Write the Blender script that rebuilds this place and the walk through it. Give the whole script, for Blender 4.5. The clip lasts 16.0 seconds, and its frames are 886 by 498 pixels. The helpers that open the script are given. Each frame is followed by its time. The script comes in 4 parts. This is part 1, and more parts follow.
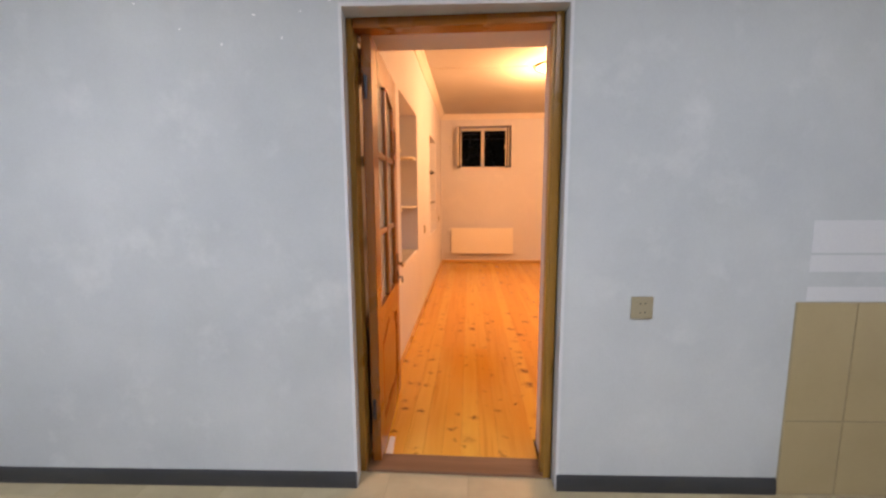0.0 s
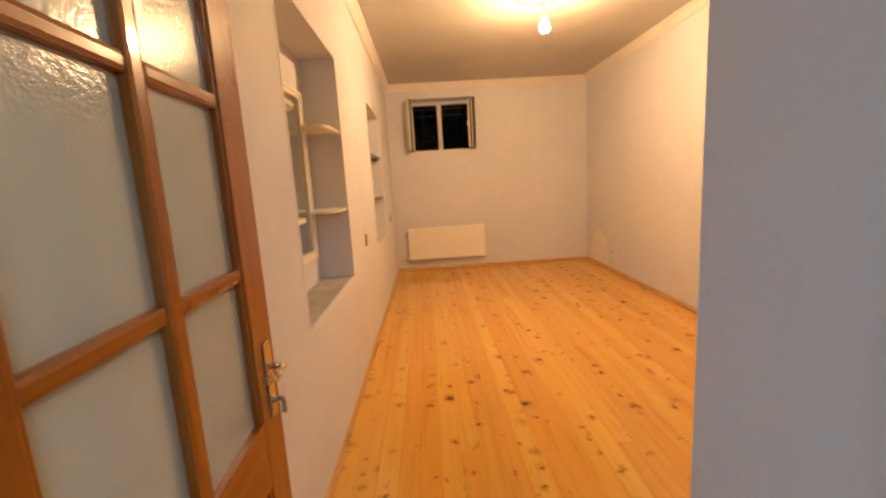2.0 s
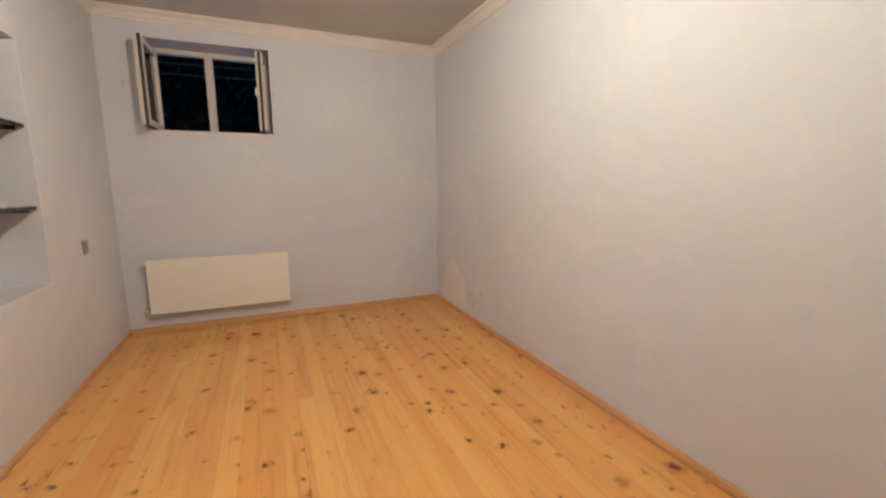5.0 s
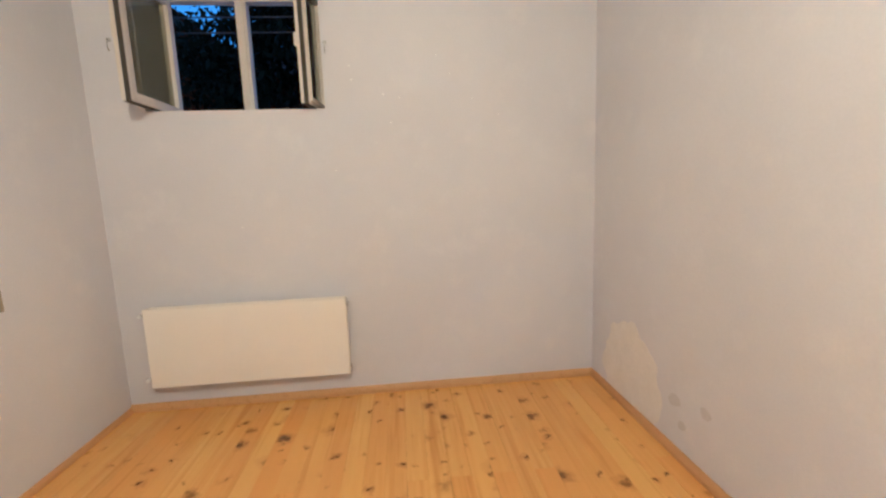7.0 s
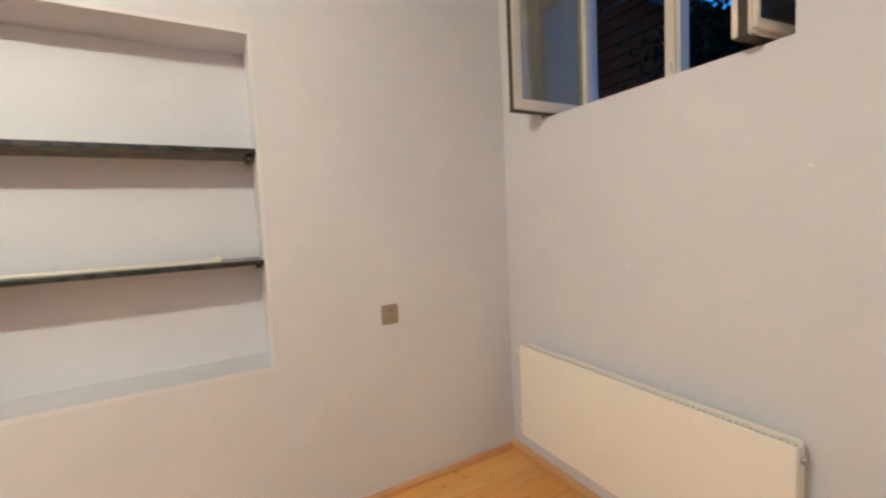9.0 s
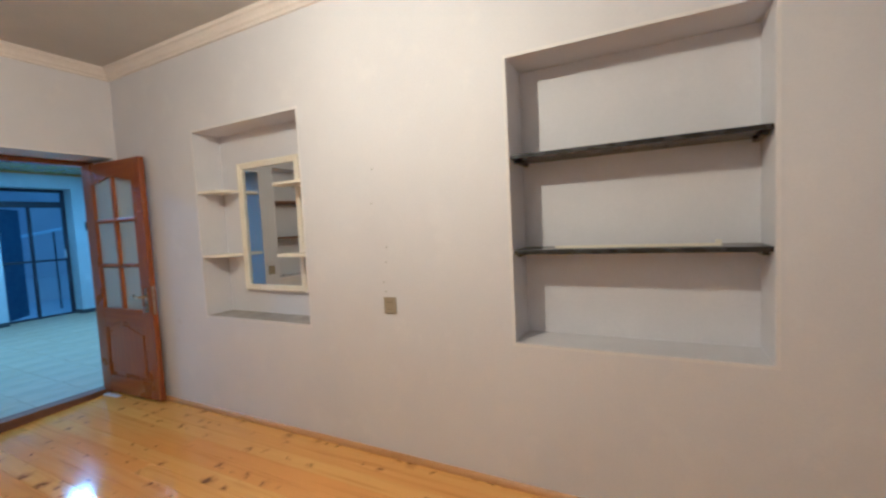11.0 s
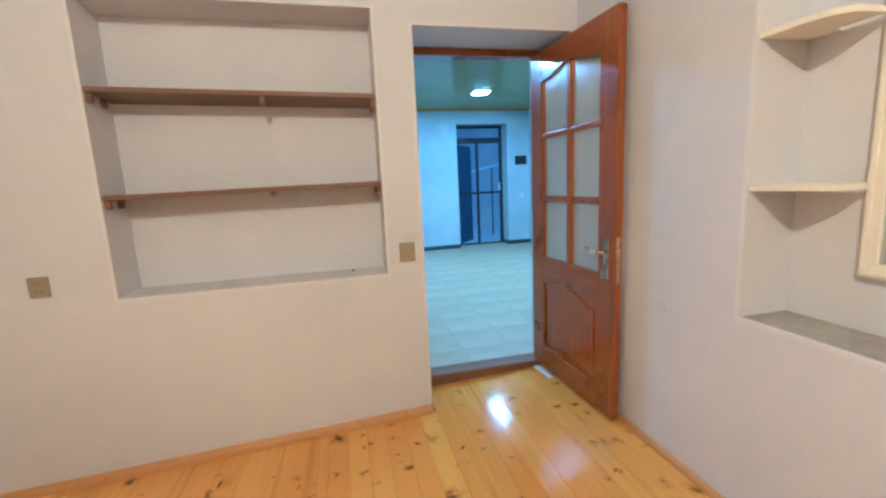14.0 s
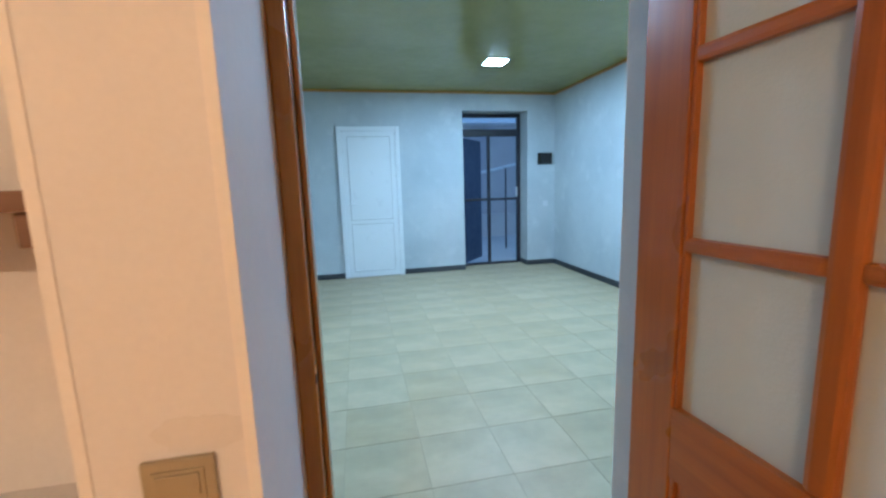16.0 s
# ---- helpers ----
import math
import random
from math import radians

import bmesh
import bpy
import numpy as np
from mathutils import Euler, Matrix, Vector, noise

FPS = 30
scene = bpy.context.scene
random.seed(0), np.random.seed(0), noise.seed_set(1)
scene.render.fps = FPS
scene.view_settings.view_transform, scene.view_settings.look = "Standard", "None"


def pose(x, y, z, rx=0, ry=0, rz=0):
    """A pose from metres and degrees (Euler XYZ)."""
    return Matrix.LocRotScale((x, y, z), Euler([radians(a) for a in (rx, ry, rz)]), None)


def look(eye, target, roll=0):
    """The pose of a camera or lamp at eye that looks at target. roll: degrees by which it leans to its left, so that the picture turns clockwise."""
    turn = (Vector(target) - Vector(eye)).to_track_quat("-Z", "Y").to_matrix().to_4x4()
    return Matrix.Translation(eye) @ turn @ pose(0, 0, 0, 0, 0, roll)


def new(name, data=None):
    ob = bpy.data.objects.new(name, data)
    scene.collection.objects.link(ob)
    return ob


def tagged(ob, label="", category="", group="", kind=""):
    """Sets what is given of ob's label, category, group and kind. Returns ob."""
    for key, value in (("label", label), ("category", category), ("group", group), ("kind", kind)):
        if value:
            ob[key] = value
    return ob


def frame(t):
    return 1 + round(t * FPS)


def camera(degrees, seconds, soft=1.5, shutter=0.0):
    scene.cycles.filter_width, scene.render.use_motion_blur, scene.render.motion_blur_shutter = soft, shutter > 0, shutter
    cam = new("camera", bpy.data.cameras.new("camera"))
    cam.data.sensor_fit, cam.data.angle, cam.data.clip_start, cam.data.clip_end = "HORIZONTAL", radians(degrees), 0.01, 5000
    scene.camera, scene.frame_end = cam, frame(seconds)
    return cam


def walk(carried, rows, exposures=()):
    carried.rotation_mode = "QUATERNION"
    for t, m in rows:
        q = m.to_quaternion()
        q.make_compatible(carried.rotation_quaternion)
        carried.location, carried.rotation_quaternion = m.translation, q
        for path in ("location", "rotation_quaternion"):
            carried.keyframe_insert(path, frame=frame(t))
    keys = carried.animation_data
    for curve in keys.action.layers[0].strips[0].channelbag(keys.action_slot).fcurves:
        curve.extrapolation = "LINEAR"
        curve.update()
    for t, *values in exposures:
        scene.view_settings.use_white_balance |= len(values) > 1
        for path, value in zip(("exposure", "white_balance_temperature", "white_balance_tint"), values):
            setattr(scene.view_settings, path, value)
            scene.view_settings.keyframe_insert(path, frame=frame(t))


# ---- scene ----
cam = camera(94.2, 16.0, soft=2.4, shutter=0.15)
PATH = [
    (0, (0.560, -2.254, 1.354), (0.432, -0.276, 1.086), -0.3),
    (0.5, (0.587, -1.826, 1.332), (0.486, 0.154, 1.063), -2.6),
    (1, (0.538, -1.398, 1.326), (0.374, 0.573, 1.029), -1.8),
    (1.5, (0.503, -0.964, 1.351), (0.507, 1.012, 1.044), -3.4),
    (2, (0.53, -0.616, 1.34), (0.593, 1.358, 1.027), -3.5),
    (2.5, (0.548, -0.333, 1.322), (0.9, 1.606, 0.985), -2.7),
    (3, (0.635, 0.116, 1.23), (1.541, 1.867, 0.891), -2.9),
    (3.5, (0.816, 0.39, 1.309), (2.077, 1.912, 1.004), -1.6),
    (4, (0.937, 0.713, 1.308), (2.236, 2.206, 1.022), -0.6),
    (4.5, (1.112, 1.101, 1.299), (2.153, 2.786, 1.02), -1.3),
    (4.7, (1.164, 1.215, 1.327), (2.084, 2.966, 1.033), -0.9),
    (7, (1.795, 3.258, 1.317), (1.988, 5.229, 1.04), -2.1),
    (7.5, (1.856, 3.673, 1.355), (1.778, 5.659, 1.125), -2.4),
    (8, (1.872, 4.1, 1.313), (1.241, 5.993, 1.181), -3.3),
    (8.5, (1.872, 4.366, 1.324), (0.599, 5.905, 1.216), -3.4),
    (8.7, (1.893, 4.454, 1.352), (0.393, 5.771, 1.225), -3.0),
    (10.8, (1.98, 4.297, 1.389), (0.122, 3.563, 1.286), -2.8),
    (11, (2.0, 4.213, 1.386), (0.222, 3.306, 1.258), -2.9),
    (11.5, (2.011, 4.025, 1.357), (0.525, 2.699, 1.168), -3.3),
    (12, (1.92, 3.822, 1.332), (0.822, 2.169, 1.081), -3.7),
    (12.5, (1.761, 3.51, 1.345), (0.995, 1.685, 1.062), -3.1),
    (13, (1.62, 3.079, 1.325), (1.054, 1.182, 1.039), -2.7),
    (13.5, (1.463, 2.689, 1.301), (1.0, 0.767, 1.001), -2.6),
    (14, (1.357, 2.25, 1.282), (0.915, 0.325, 0.966), -2.7),
    (14.5, (1.207, 1.82, 1.291), (0.757, -0.103, 0.972), -2.5),
    (15, (1.066, 1.424, 1.333), (0.615, -0.497, 1.007), -1.7),
    (15.5, (0.949, 0.942, 1.305), (0.528, -0.989, 0.994), -1.9),
    (16, (0.802, 0.543, 1.301), (0.405, -1.393, 0.994), -1.8),
]
EXPOSURES = [
    (0.0, 0.36, 7000, 28), (1.2, 0.10, 6500, 25), (2.0, 0.12, 5500, 0), (2.6, 0.14, 3900, -8), (3.5, -0.08, 3560, -8),
    (4.5, -0.09, 3540, -8), (7.0, 0.42, 3450, -10), (8.5, 0.45, 3420, -11), (11.0, -0.11, 3430, -9), (12.5, 0.09, 3480, -11),
    (13.5, 0.45, 3480, -9), (14.5, 0.50, 3560, -13), (15.5, 0.49, 4010, -11), (16.0, 0.38, 4640, 0),
]
walk(cam, [(t, look(eye, target, roll)) for t, eye, target, roll in PATH], EXPOSURES)

# ---- light ----
WARM = (1.0, 0.525, 0.215)
COOL = (0.76, 0.90, 1.0)
BULB_WATTS = 128.0
PANEL_WATTS = 35.5

world = bpy.data.worlds.new("dusk")
scene.world = world
world.use_nodes = True
_bg = world.node_tree.nodes["Background"]
_bg.inputs["Color"].default_value = (0.33, 0.47, 0.74, 1)
_bg.inputs["Strength"].default_value = 0.54


# ---- node helpers ----
def node(nt, kind, **inputs):
    n = nt.nodes.new(kind)
    for k, v in inputs.items():
        n.inputs[k.replace("_", " ")].default_value = v
    return n


def mixrgb(nt, fac, a, b, blend="MIX"):
    n = nt.nodes.new("ShaderNodeMix")
    n.data_type = "RGBA"
    n.blend_type = blend
    for sock, v in ((n.inputs[0], fac), (n.inputs[6], a), (n.inputs[7], b)):
        if hasattr(v, "is_linked"):
            nt.links.new(v, sock)
        elif isinstance(v, (int, float)):
            sock.default_value = v
        else:
            sock.default_value = (*v, 1) if len(v) == 3 else v
    return n.outputs[2]


def ramp(nt, src, stops):
    n = nt.nodes.new("ShaderNodeValToRGB")
    el = n.color_ramp.elements
    while len(el) < len(stops):
        el.new(0.5)
    for e, (p, c) in zip(el, stops):
        e.position = p
        e.color = (*c, 1) if not isinstance(c, (int, float)) else (c, c, c, 1)
    nt.links.new(src, n.inputs[0])
    return n.outputs[0]


def start(name):
    m = bpy.data.materials.new(name)
    m.use_nodes = True
    nt = m.node_tree
    return m, nt, nt.nodes["Principled BSDF"]


def coords(nt, scale=(1, 1, 1), per_object=False):
    tc = nt.nodes.new("ShaderNodeTexCoord")
    mp = nt.nodes.new("ShaderNodeMapping")
    mp.inputs["Scale"].default_value = scale
    src = tc.outputs["Object"]
    if per_object:
        oi = nt.nodes.new("ShaderNodeObjectInfo")
        mul = nt.nodes.new("ShaderNodeVectorMath")
        mul.operation = "SCALE"
        mul.inputs[0].default_value = (13.7, 41.3, 7.9)
        nt.links.new(oi.outputs["Random"], mul.inputs["Scale"])
        add = nt.nodes.new("ShaderNodeVectorMath")
        nt.links.new(src, add.inputs[0])
        nt.links.new(mul.outputs[0], add.inputs[1])
        src = add.outputs[0]
    nt.links.new(src, mp.inputs["Vector"])
    return mp.outputs[0]


def noise_tex(nt, vec, scale, detail=4, rough=0.55):
    n = node(nt, "ShaderNodeTexNoise", Scale=scale, Detail=detail, Roughness=rough)
    nt.links.new(vec, n.inputs["Vector"])
    return n.outputs["Fac"]


def bump(nt, b, height, strength, distance=0.01):
    n = node(nt, "ShaderNodeBump", Strength=strength, Distance=distance)
    nt.links.new(height, n.inputs["Height"])
    nt.links.new(n.outputs[0], b.inputs["Normal"])


def surface(name, a, b2, rough, big=1.5, fine=60, metal=0.0, bumps=0.1, coat=0.0, rough_var=0.1, mid=8, grain=0.11, spec=0.5):
    """A material of two close colours in blotches, with fine grain and uneven gloss."""
    m, nt, b = start(name)
    v = coords(nt)
    n1, n2, n3 = noise_tex(nt, v, big, 5), noise_tex(nt, v, fine, 3), noise_tex(nt, v, mid, 4)
    f1 = ramp(nt, n1, ((0.32, 0.0), (0.68, 1.0)))
    col = mixrgb(nt, f1, a, b2)
    col = mixrgb(nt, grain, col, ramp(nt, n2, ((0.3, 0.35), (0.7, 1.0))), "MULTIPLY")
    col = mixrgb(nt, grain, col, ramp(nt, n3, ((0.3, 0.5), (0.7, 1.0))), "MULTIPLY")
    nt.links.new(col, b.inputs["Base Color"])
    nt.links.new(ramp(nt, n3, ((0.3, max(0.02, rough - rough_var)), (0.7, min(1, rough + rough_var)))), b.inputs["Roughness"])
    b.inputs["Metallic"].default_value = metal
    b.inputs["Specular IOR Level"].default_value = spec
    b.inputs["Coat Weight"].default_value = coat
    b.inputs["Coat Roughness"].default_value = 0.12
    if bumps:
        s = nt.nodes.new("ShaderNodeMath")
        s.operation = "MULTIPLY_ADD"
        nt.links.new(n2, s.inputs[0])
        s.inputs[1].default_value = 0.25
        nt.links.new(n3, s.inputs[2])
        bump(nt, b, s.outputs[0], bumps)
    return m


def plaster(name, a, b2, stain):
    """Hand-trowelled wall paint: pale clouds, scuffs and a slightly wavy skin."""
    m, nt, b = start(name)
    v = coords(nt)
    clouds, mid, fine = noise_tex(nt, v, 0.9, 6, 0.6), noise_tex(nt, v, 4.5, 5, 0.6), noise_tex(nt, v, 90, 3)
    col = mixrgb(nt, ramp(nt, clouds, ((0.35, 0.0), (0.65, 1.0))), a, b2)
    col = mixrgb(nt, ramp(nt, mid, ((0.55, 0.0), (0.72, 0.5))), col, stain)
    col = mixrgb(nt, 0.06, col, ramp(nt, fine, ((0.3, 0.4), (0.7, 1.0))), "MULTIPLY")
    nt.links.new(col, b.inputs["Base Color"])
    b.inputs["Roughness"].default_value = 0.62
    b.inputs["Specular IOR Level"].default_value = 0.35
    s = nt.nodes.new("ShaderNodeMath")
    s.operation = "MULTIPLY_ADD"
    nt.links.new(fine, s.inputs[0])
    s.inputs[1].default_value = 0.05
    nt.links.new(mid, s.inputs[2])
    bump(nt, b, s.outputs[0], 0.10, 0.02)
    return m


def pine(name, light, dark, knots=True, rough=0.2, scale_y=1.0):
    """Varnished pine: long grain, boards of unlike tone, and dark knots."""
    m, nt, b = start(name)
    v = coords(nt, per_object=True)
    vg = coords(nt, (42, 1.6 * scale_y, 42), per_object=True)
    grain = noise_tex(nt, vg, 1.0, 5, 0.6)
    tone = noise_tex(nt, coords(nt, (3, 0.6, 3), per_object=True), 1.3, 3)
    oi = nt.nodes.new("ShaderNodeObjectInfo")
    col = mixrgb(nt, ramp(nt, grain, ((0.30, 0.0), (0.72, 1.0))), light, dark)
    warm = tuple(c * f for c, f in zip(light, (0.95, 0.80, 0.62)))
    pale = tuple(min(1.0, c * f) for c, f in zip(light, (1.08, 1.10, 1.0)))
    col = mixrgb(nt, ramp(nt, oi.outputs["Random"], ((0.0, 0.1), (0.2, 0.85), (0.35, 0.15), (0.55, 0.95), (0.75, 0.3), (1.0, 0.7))), col, warm)
    col = mixrgb(nt, ramp(nt, oi.outputs["Random"], ((0.0, 0.5), (0.12, 0.0), (0.62, 0.0), (0.72, 0.7), (0.85, 0.1), (1.0, 0.4))), col, pale)
    col = mixrgb(nt, ramp(nt, tone, ((0.35, 0.0), (0.7, 0.45))), col, warm)
    streak = noise_tex(nt, coords(nt, (26, 0.9, 26), per_object=True), 1.0, 4, 0.55)
    deepc = tuple(c * f for c, f in zip(dark, (0.85, 0.72, 0.55)))
    col = mixrgb(nt, ramp(nt, streak, ((0.56, 0.0), (0.74, 0.6))), col, deepc)
    if knots:
        wob = nt.nodes.new("ShaderNodeTexNoise")
        wob.inputs["Scale"].default_value = 26
        wob.inputs["Detail"].default_value = 4
        nt.links.new(v, wob.inputs["Vector"])
        mv = nt.nodes.new("ShaderNodeVectorMath")
        mv.operation = "MULTIPLY_ADD"
        nt.links.new(wob.outputs["Color"], mv.inputs[0])
        mv.inputs[1].default_value = (0.085, 0.095, 0.0)
        nt.links.new(v, mv.inputs[2])
        for sc, seed, few, r0, r1 in ((3.3, 0.0, 0.70, 0.045, 0.115), (6.2, 0.37, 0.76, 0.040, 0.115), (11.0, 0.71, 0.86, 0.045, 0.130)):
            mp = nt.nodes.new("ShaderNodeMapping")
            mp.inputs["Location"].default_value = (seed, seed * 2, 0)
            mp.inputs["Scale"].default_value = (0.95, 1.15, 1)
            nt.links.new(mv.outputs[0], mp.inputs["Vector"])
            vo = node(nt, "ShaderNodeTexVoronoi", Scale=sc, Randomness=1.0)
            vo.voronoi_dimensions = "2D"
            nt.links.new(mp.outputs[0], vo.inputs["Vector"])
            pick = nt.nodes.new("ShaderNodeSeparateColor")
            nt.links.new(vo.outputs["Color"], pick.inputs[0])
            keep = ramp(nt, pick.outputs[0], ((few, 0.0), (few + 0.06, 1.0)))
            deep = nt.nodes.new("ShaderNodeMath")
            deep.operation = "MULTIPLY"
            nt.links.new(keep, deep.inputs[0])
            nt.links.new(ramp(nt, pick.outputs[1], ((0.0, 0.30), (0.8, 1.0))), deep.inputs[1])
            keep = deep.outputs[0]
            core = ramp(nt, vo.outputs["Distance"], ((r0, 1.0), (r1, 0.0)))
            halo = ramp(nt, vo.outputs["Distance"], ((0.06, 0.62), (0.24, 0.0)))
            for mask, c in ((halo, (0.33, 0.145, 0.030)), (core, (0.135, 0.064, 0.016))):
                f = nt.nodes.new("ShaderNodeMath")
                f.operation = "MULTIPLY"
                nt.links.new(mask, f.inputs[0])
                nt.links.new(keep, f.inputs[1])
                col = mixrgb(nt, f.outputs[0], col, c)
    nt.links.new(col, b.inputs["Base Color"])
    nt.links.new(ramp(nt, tone, ((0.3, rough * 0.75), (0.7, rough * 1.3))), b.inputs["Roughness"])
    b.inputs["Specular IOR Level"].default_value = 0.29
    wave = noise_tex(nt, coords(nt, (9, 2.2, 9), per_object=True), 1.0, 3, 0.5)
    skin = nt.nodes.new("ShaderNodeMath")
    skin.operation = "MULTIPLY_ADD"
    nt.links.new(grain, skin.inputs[0])
    skin.inputs[1].default_value = 0.06
    nt.links.new(wave, skin.inputs[2])
    bump(nt, b, skin.outputs[0], 0.06, 0.004)
    return m


def grained(name, light, dark, rough, along=(30, 30, 1.5), coat=0.16):
    """Stained, lacquered joinery wood with the grain along one axis."""
    m, nt, b = start(name)
    g = noise_tex(nt, coords(nt, along, per_object=True), 1.0, 6, 0.62)
    t = noise_tex(nt, coords(nt, per_object=True), 3.0, 3)
    col = mixrgb(nt, ramp(nt, g, ((0.3, 0.0), (0.7, 1.0))), light, dark)
    col = mixrgb(nt, 0.25, col, ramp(nt, t, ((0.3, 0.45), (0.7, 1.0))), "MULTIPLY")
    nt.links.new(col, b.inputs["Base Color"])
    nt.links.new(ramp(nt, t, ((0.3, rough * 0.8), (0.7, rough * 1.25))), b.inputs["Roughness"])
    b.inputs["Coat Weight"].default_value = coat
    b.inputs["Coat Roughness"].default_value = 0.10
    b.inputs["Specular IOR Level"].default_value = 0.30
    bump(nt, b, g, 0.025, 0.003)
    return m


def glow(name, colour, strength):
    m, nt, b = start(name)
    b.inputs["Base Color"].default_value = (0.9, 0.9, 0.9, 1)
    b.inputs["Emission Color"].default_value = (*colour, 1)
    b.inputs["Emission Strength"].default_value = strength
    return m


def glassy(name, rough, tint=(1, 1, 1), ior=1.45, ripple=0.0, through_light=1.0):
    m, nt, b = start(name)
    if ripple:
        bump(nt, b, noise_tex(nt, coords(nt), 130, 2), ripple, 0.006)
    b.inputs["Base Color"].default_value = (*tint, 1)
    b.inputs["Transmission Weight"].default_value = through_light
    b.inputs["Roughness"].default_value = rough
    b.inputs["IOR"].default_value = ior
    return m


WALL = plaster("lilac_grey_wall_paint", (0.665, 0.66, 0.705), (0.715, 0.71, 0.75), (0.755, 0.745, 0.77))
HALLWALL = plaster("blue_grey_wall_paint", (0.46, 0.492, 0.515), (0.57, 0.597, 0.612), (0.64, 0.655, 0.662))
FRESH = plaster("fresh_pale_paint", (0.62, 0.63, 0.66), (0.66, 0.67, 0.69), (0.70, 0.70, 0.71))
EDGELIT = plaster("plaster_edge_highlight", (0.73, 0.715, 0.73), (0.77, 0.755, 0.77), (0.80, 0.785, 0.79))
BARE = surface("bare_filler", (0.79, 0.76, 0.71), (0.84, 0.81, 0.77), 0.85, bumps=0.2)
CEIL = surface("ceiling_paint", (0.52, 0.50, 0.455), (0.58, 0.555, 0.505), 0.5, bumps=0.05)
CORNICE = surface("cream_cornice", (0.78, 0.72, 0.66), (0.84, 0.79, 0.73), 0.55, bumps=0.06)
FLOOR = pine("varnished_pine_floor", (0.74, 0.445, 0.085), (0.57, 0.295, 0.045), True, 0.10)
SKIRT = pine("pine_skirting", (0.58, 0.38, 0.15), (0.47, 0.29, 0.10), False, 0.35)
DARK = surface("dark_void", (0.16, 0.085, 0.030), (0.20, 0.105, 0.038), 0.9, bumps=0)
DOORWOOD = grained("red_brown_door_wood", (0.335, 0.100, 0.005), (0.225, 0.058, 0.003), 0.30, (30, 30, 1.5), 0.55)
DOORRAIL = grained("red_brown_rail_wood", (0.335, 0.100, 0.005), (0.225, 0.058, 0.003), 0.30, (1.5, 30, 30), 0.55)
FRAMEWOOD = grained("olive_brown_frame_wood", (0.37, 0.185, 0.030), (0.25, 0.115, 0.018), 0.3, (30, 30, 1.5), 0.35)
SILLWOOD = grained("worn_threshold_wood", (0.24, 0.13, 0.07), (0.17, 0.085, 0.045), 0.6, (1.5, 30, 30), 0.0)
FROST = glassy("frosted_glass", 0.16, (0.66, 0.68, 0.62), 1.40, 0.14, 0.55)
GLASS = glassy("clear_glass", 0.02, (0.93, 0.95, 0.94))
TINTED = glassy("dark_olive_glass", 0.06, (0.42, 0.41, 0.33))
RUBBER = surface("dark_window_edge", (0.045, 0.038, 0.030), (0.06, 0.05, 0.04), 0.7, bumps=0.05)
BRASS = surface("worn_brass", (0.62, 0.52, 0.36), (0.70, 0.60, 0.42), 0.28, metal=1.0, bumps=0.02)
STEEL = surface("dull_steel", (0.50, 0.50, 0.50), (0.58, 0.58, 0.57), 0.35, metal=1.0, bumps=0.02)
ENAMEL = surface("cream_enamel", (0.88, 0.84, 0.76), (0.90, 0.86, 0.78), 0.35, bumps=0.0, rough_var=0.05, grain=0.02)
GRILLE = surface("grey_grille", (0.40, 0.40, 0.40), (0.46, 0.46, 0.45), 0.5, bumps=0.02)
WINPAINT = surface("yellowed_window_paint", (0.70, 0.64, 0.54), (0.76, 0.71, 0.62), 0.5, bumps=0.08)
BLACK = surface("black_lacquer", (0.012, 0.011, 0.010), (0.022, 0.020, 0.018), 0.25, bumps=0.02)
BROWN = grained("red_brown_shelf_wood", (0.23, 0.135, 0.092), (0.165, 0.095, 0.065), 0.5, (1.5, 30, 30), 0.05)
CREAM = surface("cream_shelf_paint", (0.85, 0.80, 0.66), (0.89, 0.84, 0.71), 0.5, bumps=0.05)
MIRRORFRAME = surface("cream_mirror_frame", (0.87, 0.82, 0.69), (0.90, 0.86, 0.75), 0.4, bumps=0.04)
SOCKET = surface("beige_plastic", (0.315, 0.27, 0.182), (0.35, 0.30, 0.205), 0.32, bumps=0.0, grain=0.02)
HOLE = surface("dark_plastic", (0.015, 0.015, 0.015), (0.02, 0.02, 0.02), 0.5, bumps=0)
BASE = surface("charcoal_skirting", (0.030, 0.032, 0.036), (0.045, 0.047, 0.052), 0.4, bumps=0.03)
WHITE = surface("white_plastic", (0.80, 0.81, 0.82), (0.83, 0.84, 0.85), 0.35, bumps=0.0, grain=0.015)
WALLTILE = surface("tan_wall_tile", (0.41, 0.32, 0.175), (0.44, 0.345, 0.195), 0.32, big=3, bumps=0.0, grain=0.04, rough_var=0.03)
STRETCH = surface("olive_stretch_ceiling", (0.31, 0.29, 0.085), (0.35, 0.33, 0.11), 0.22, bumps=0.0, rough_var=0.04)
TRIM = surface("ochre_ceiling_trim", (0.45, 0.24, 0.05), (0.50, 0.28, 0.07), 0.4, bumps=0.02)
METAL = surface("dark_door_paint", (0.020, 0.020, 0.028), (0.030, 0.028, 0.036), 0.4, bumps=0.03)
BLUELEAF = surface("navy_steel_paint", (0.020, 0.035, 0.085), (0.028, 0.045, 0.10), 0.4, bumps=0.03)
RENDERING = surface("pale_yard_plaster", (0.58, 0.54, 0.54), (0.66, 0.62, 0.62), 0.85, bumps=0.2)
CONCRETE = surface("yard_concrete", (0.62, 0.60, 0.58), (0.70, 0.68, 0.66), 0.9, bumps=0.2)
BRICK = surface("dark_brick", (0.085, 0.024, 0.007), (0.105, 0.030, 0.009), 0.9, bumps=0.3, spec=0.05)
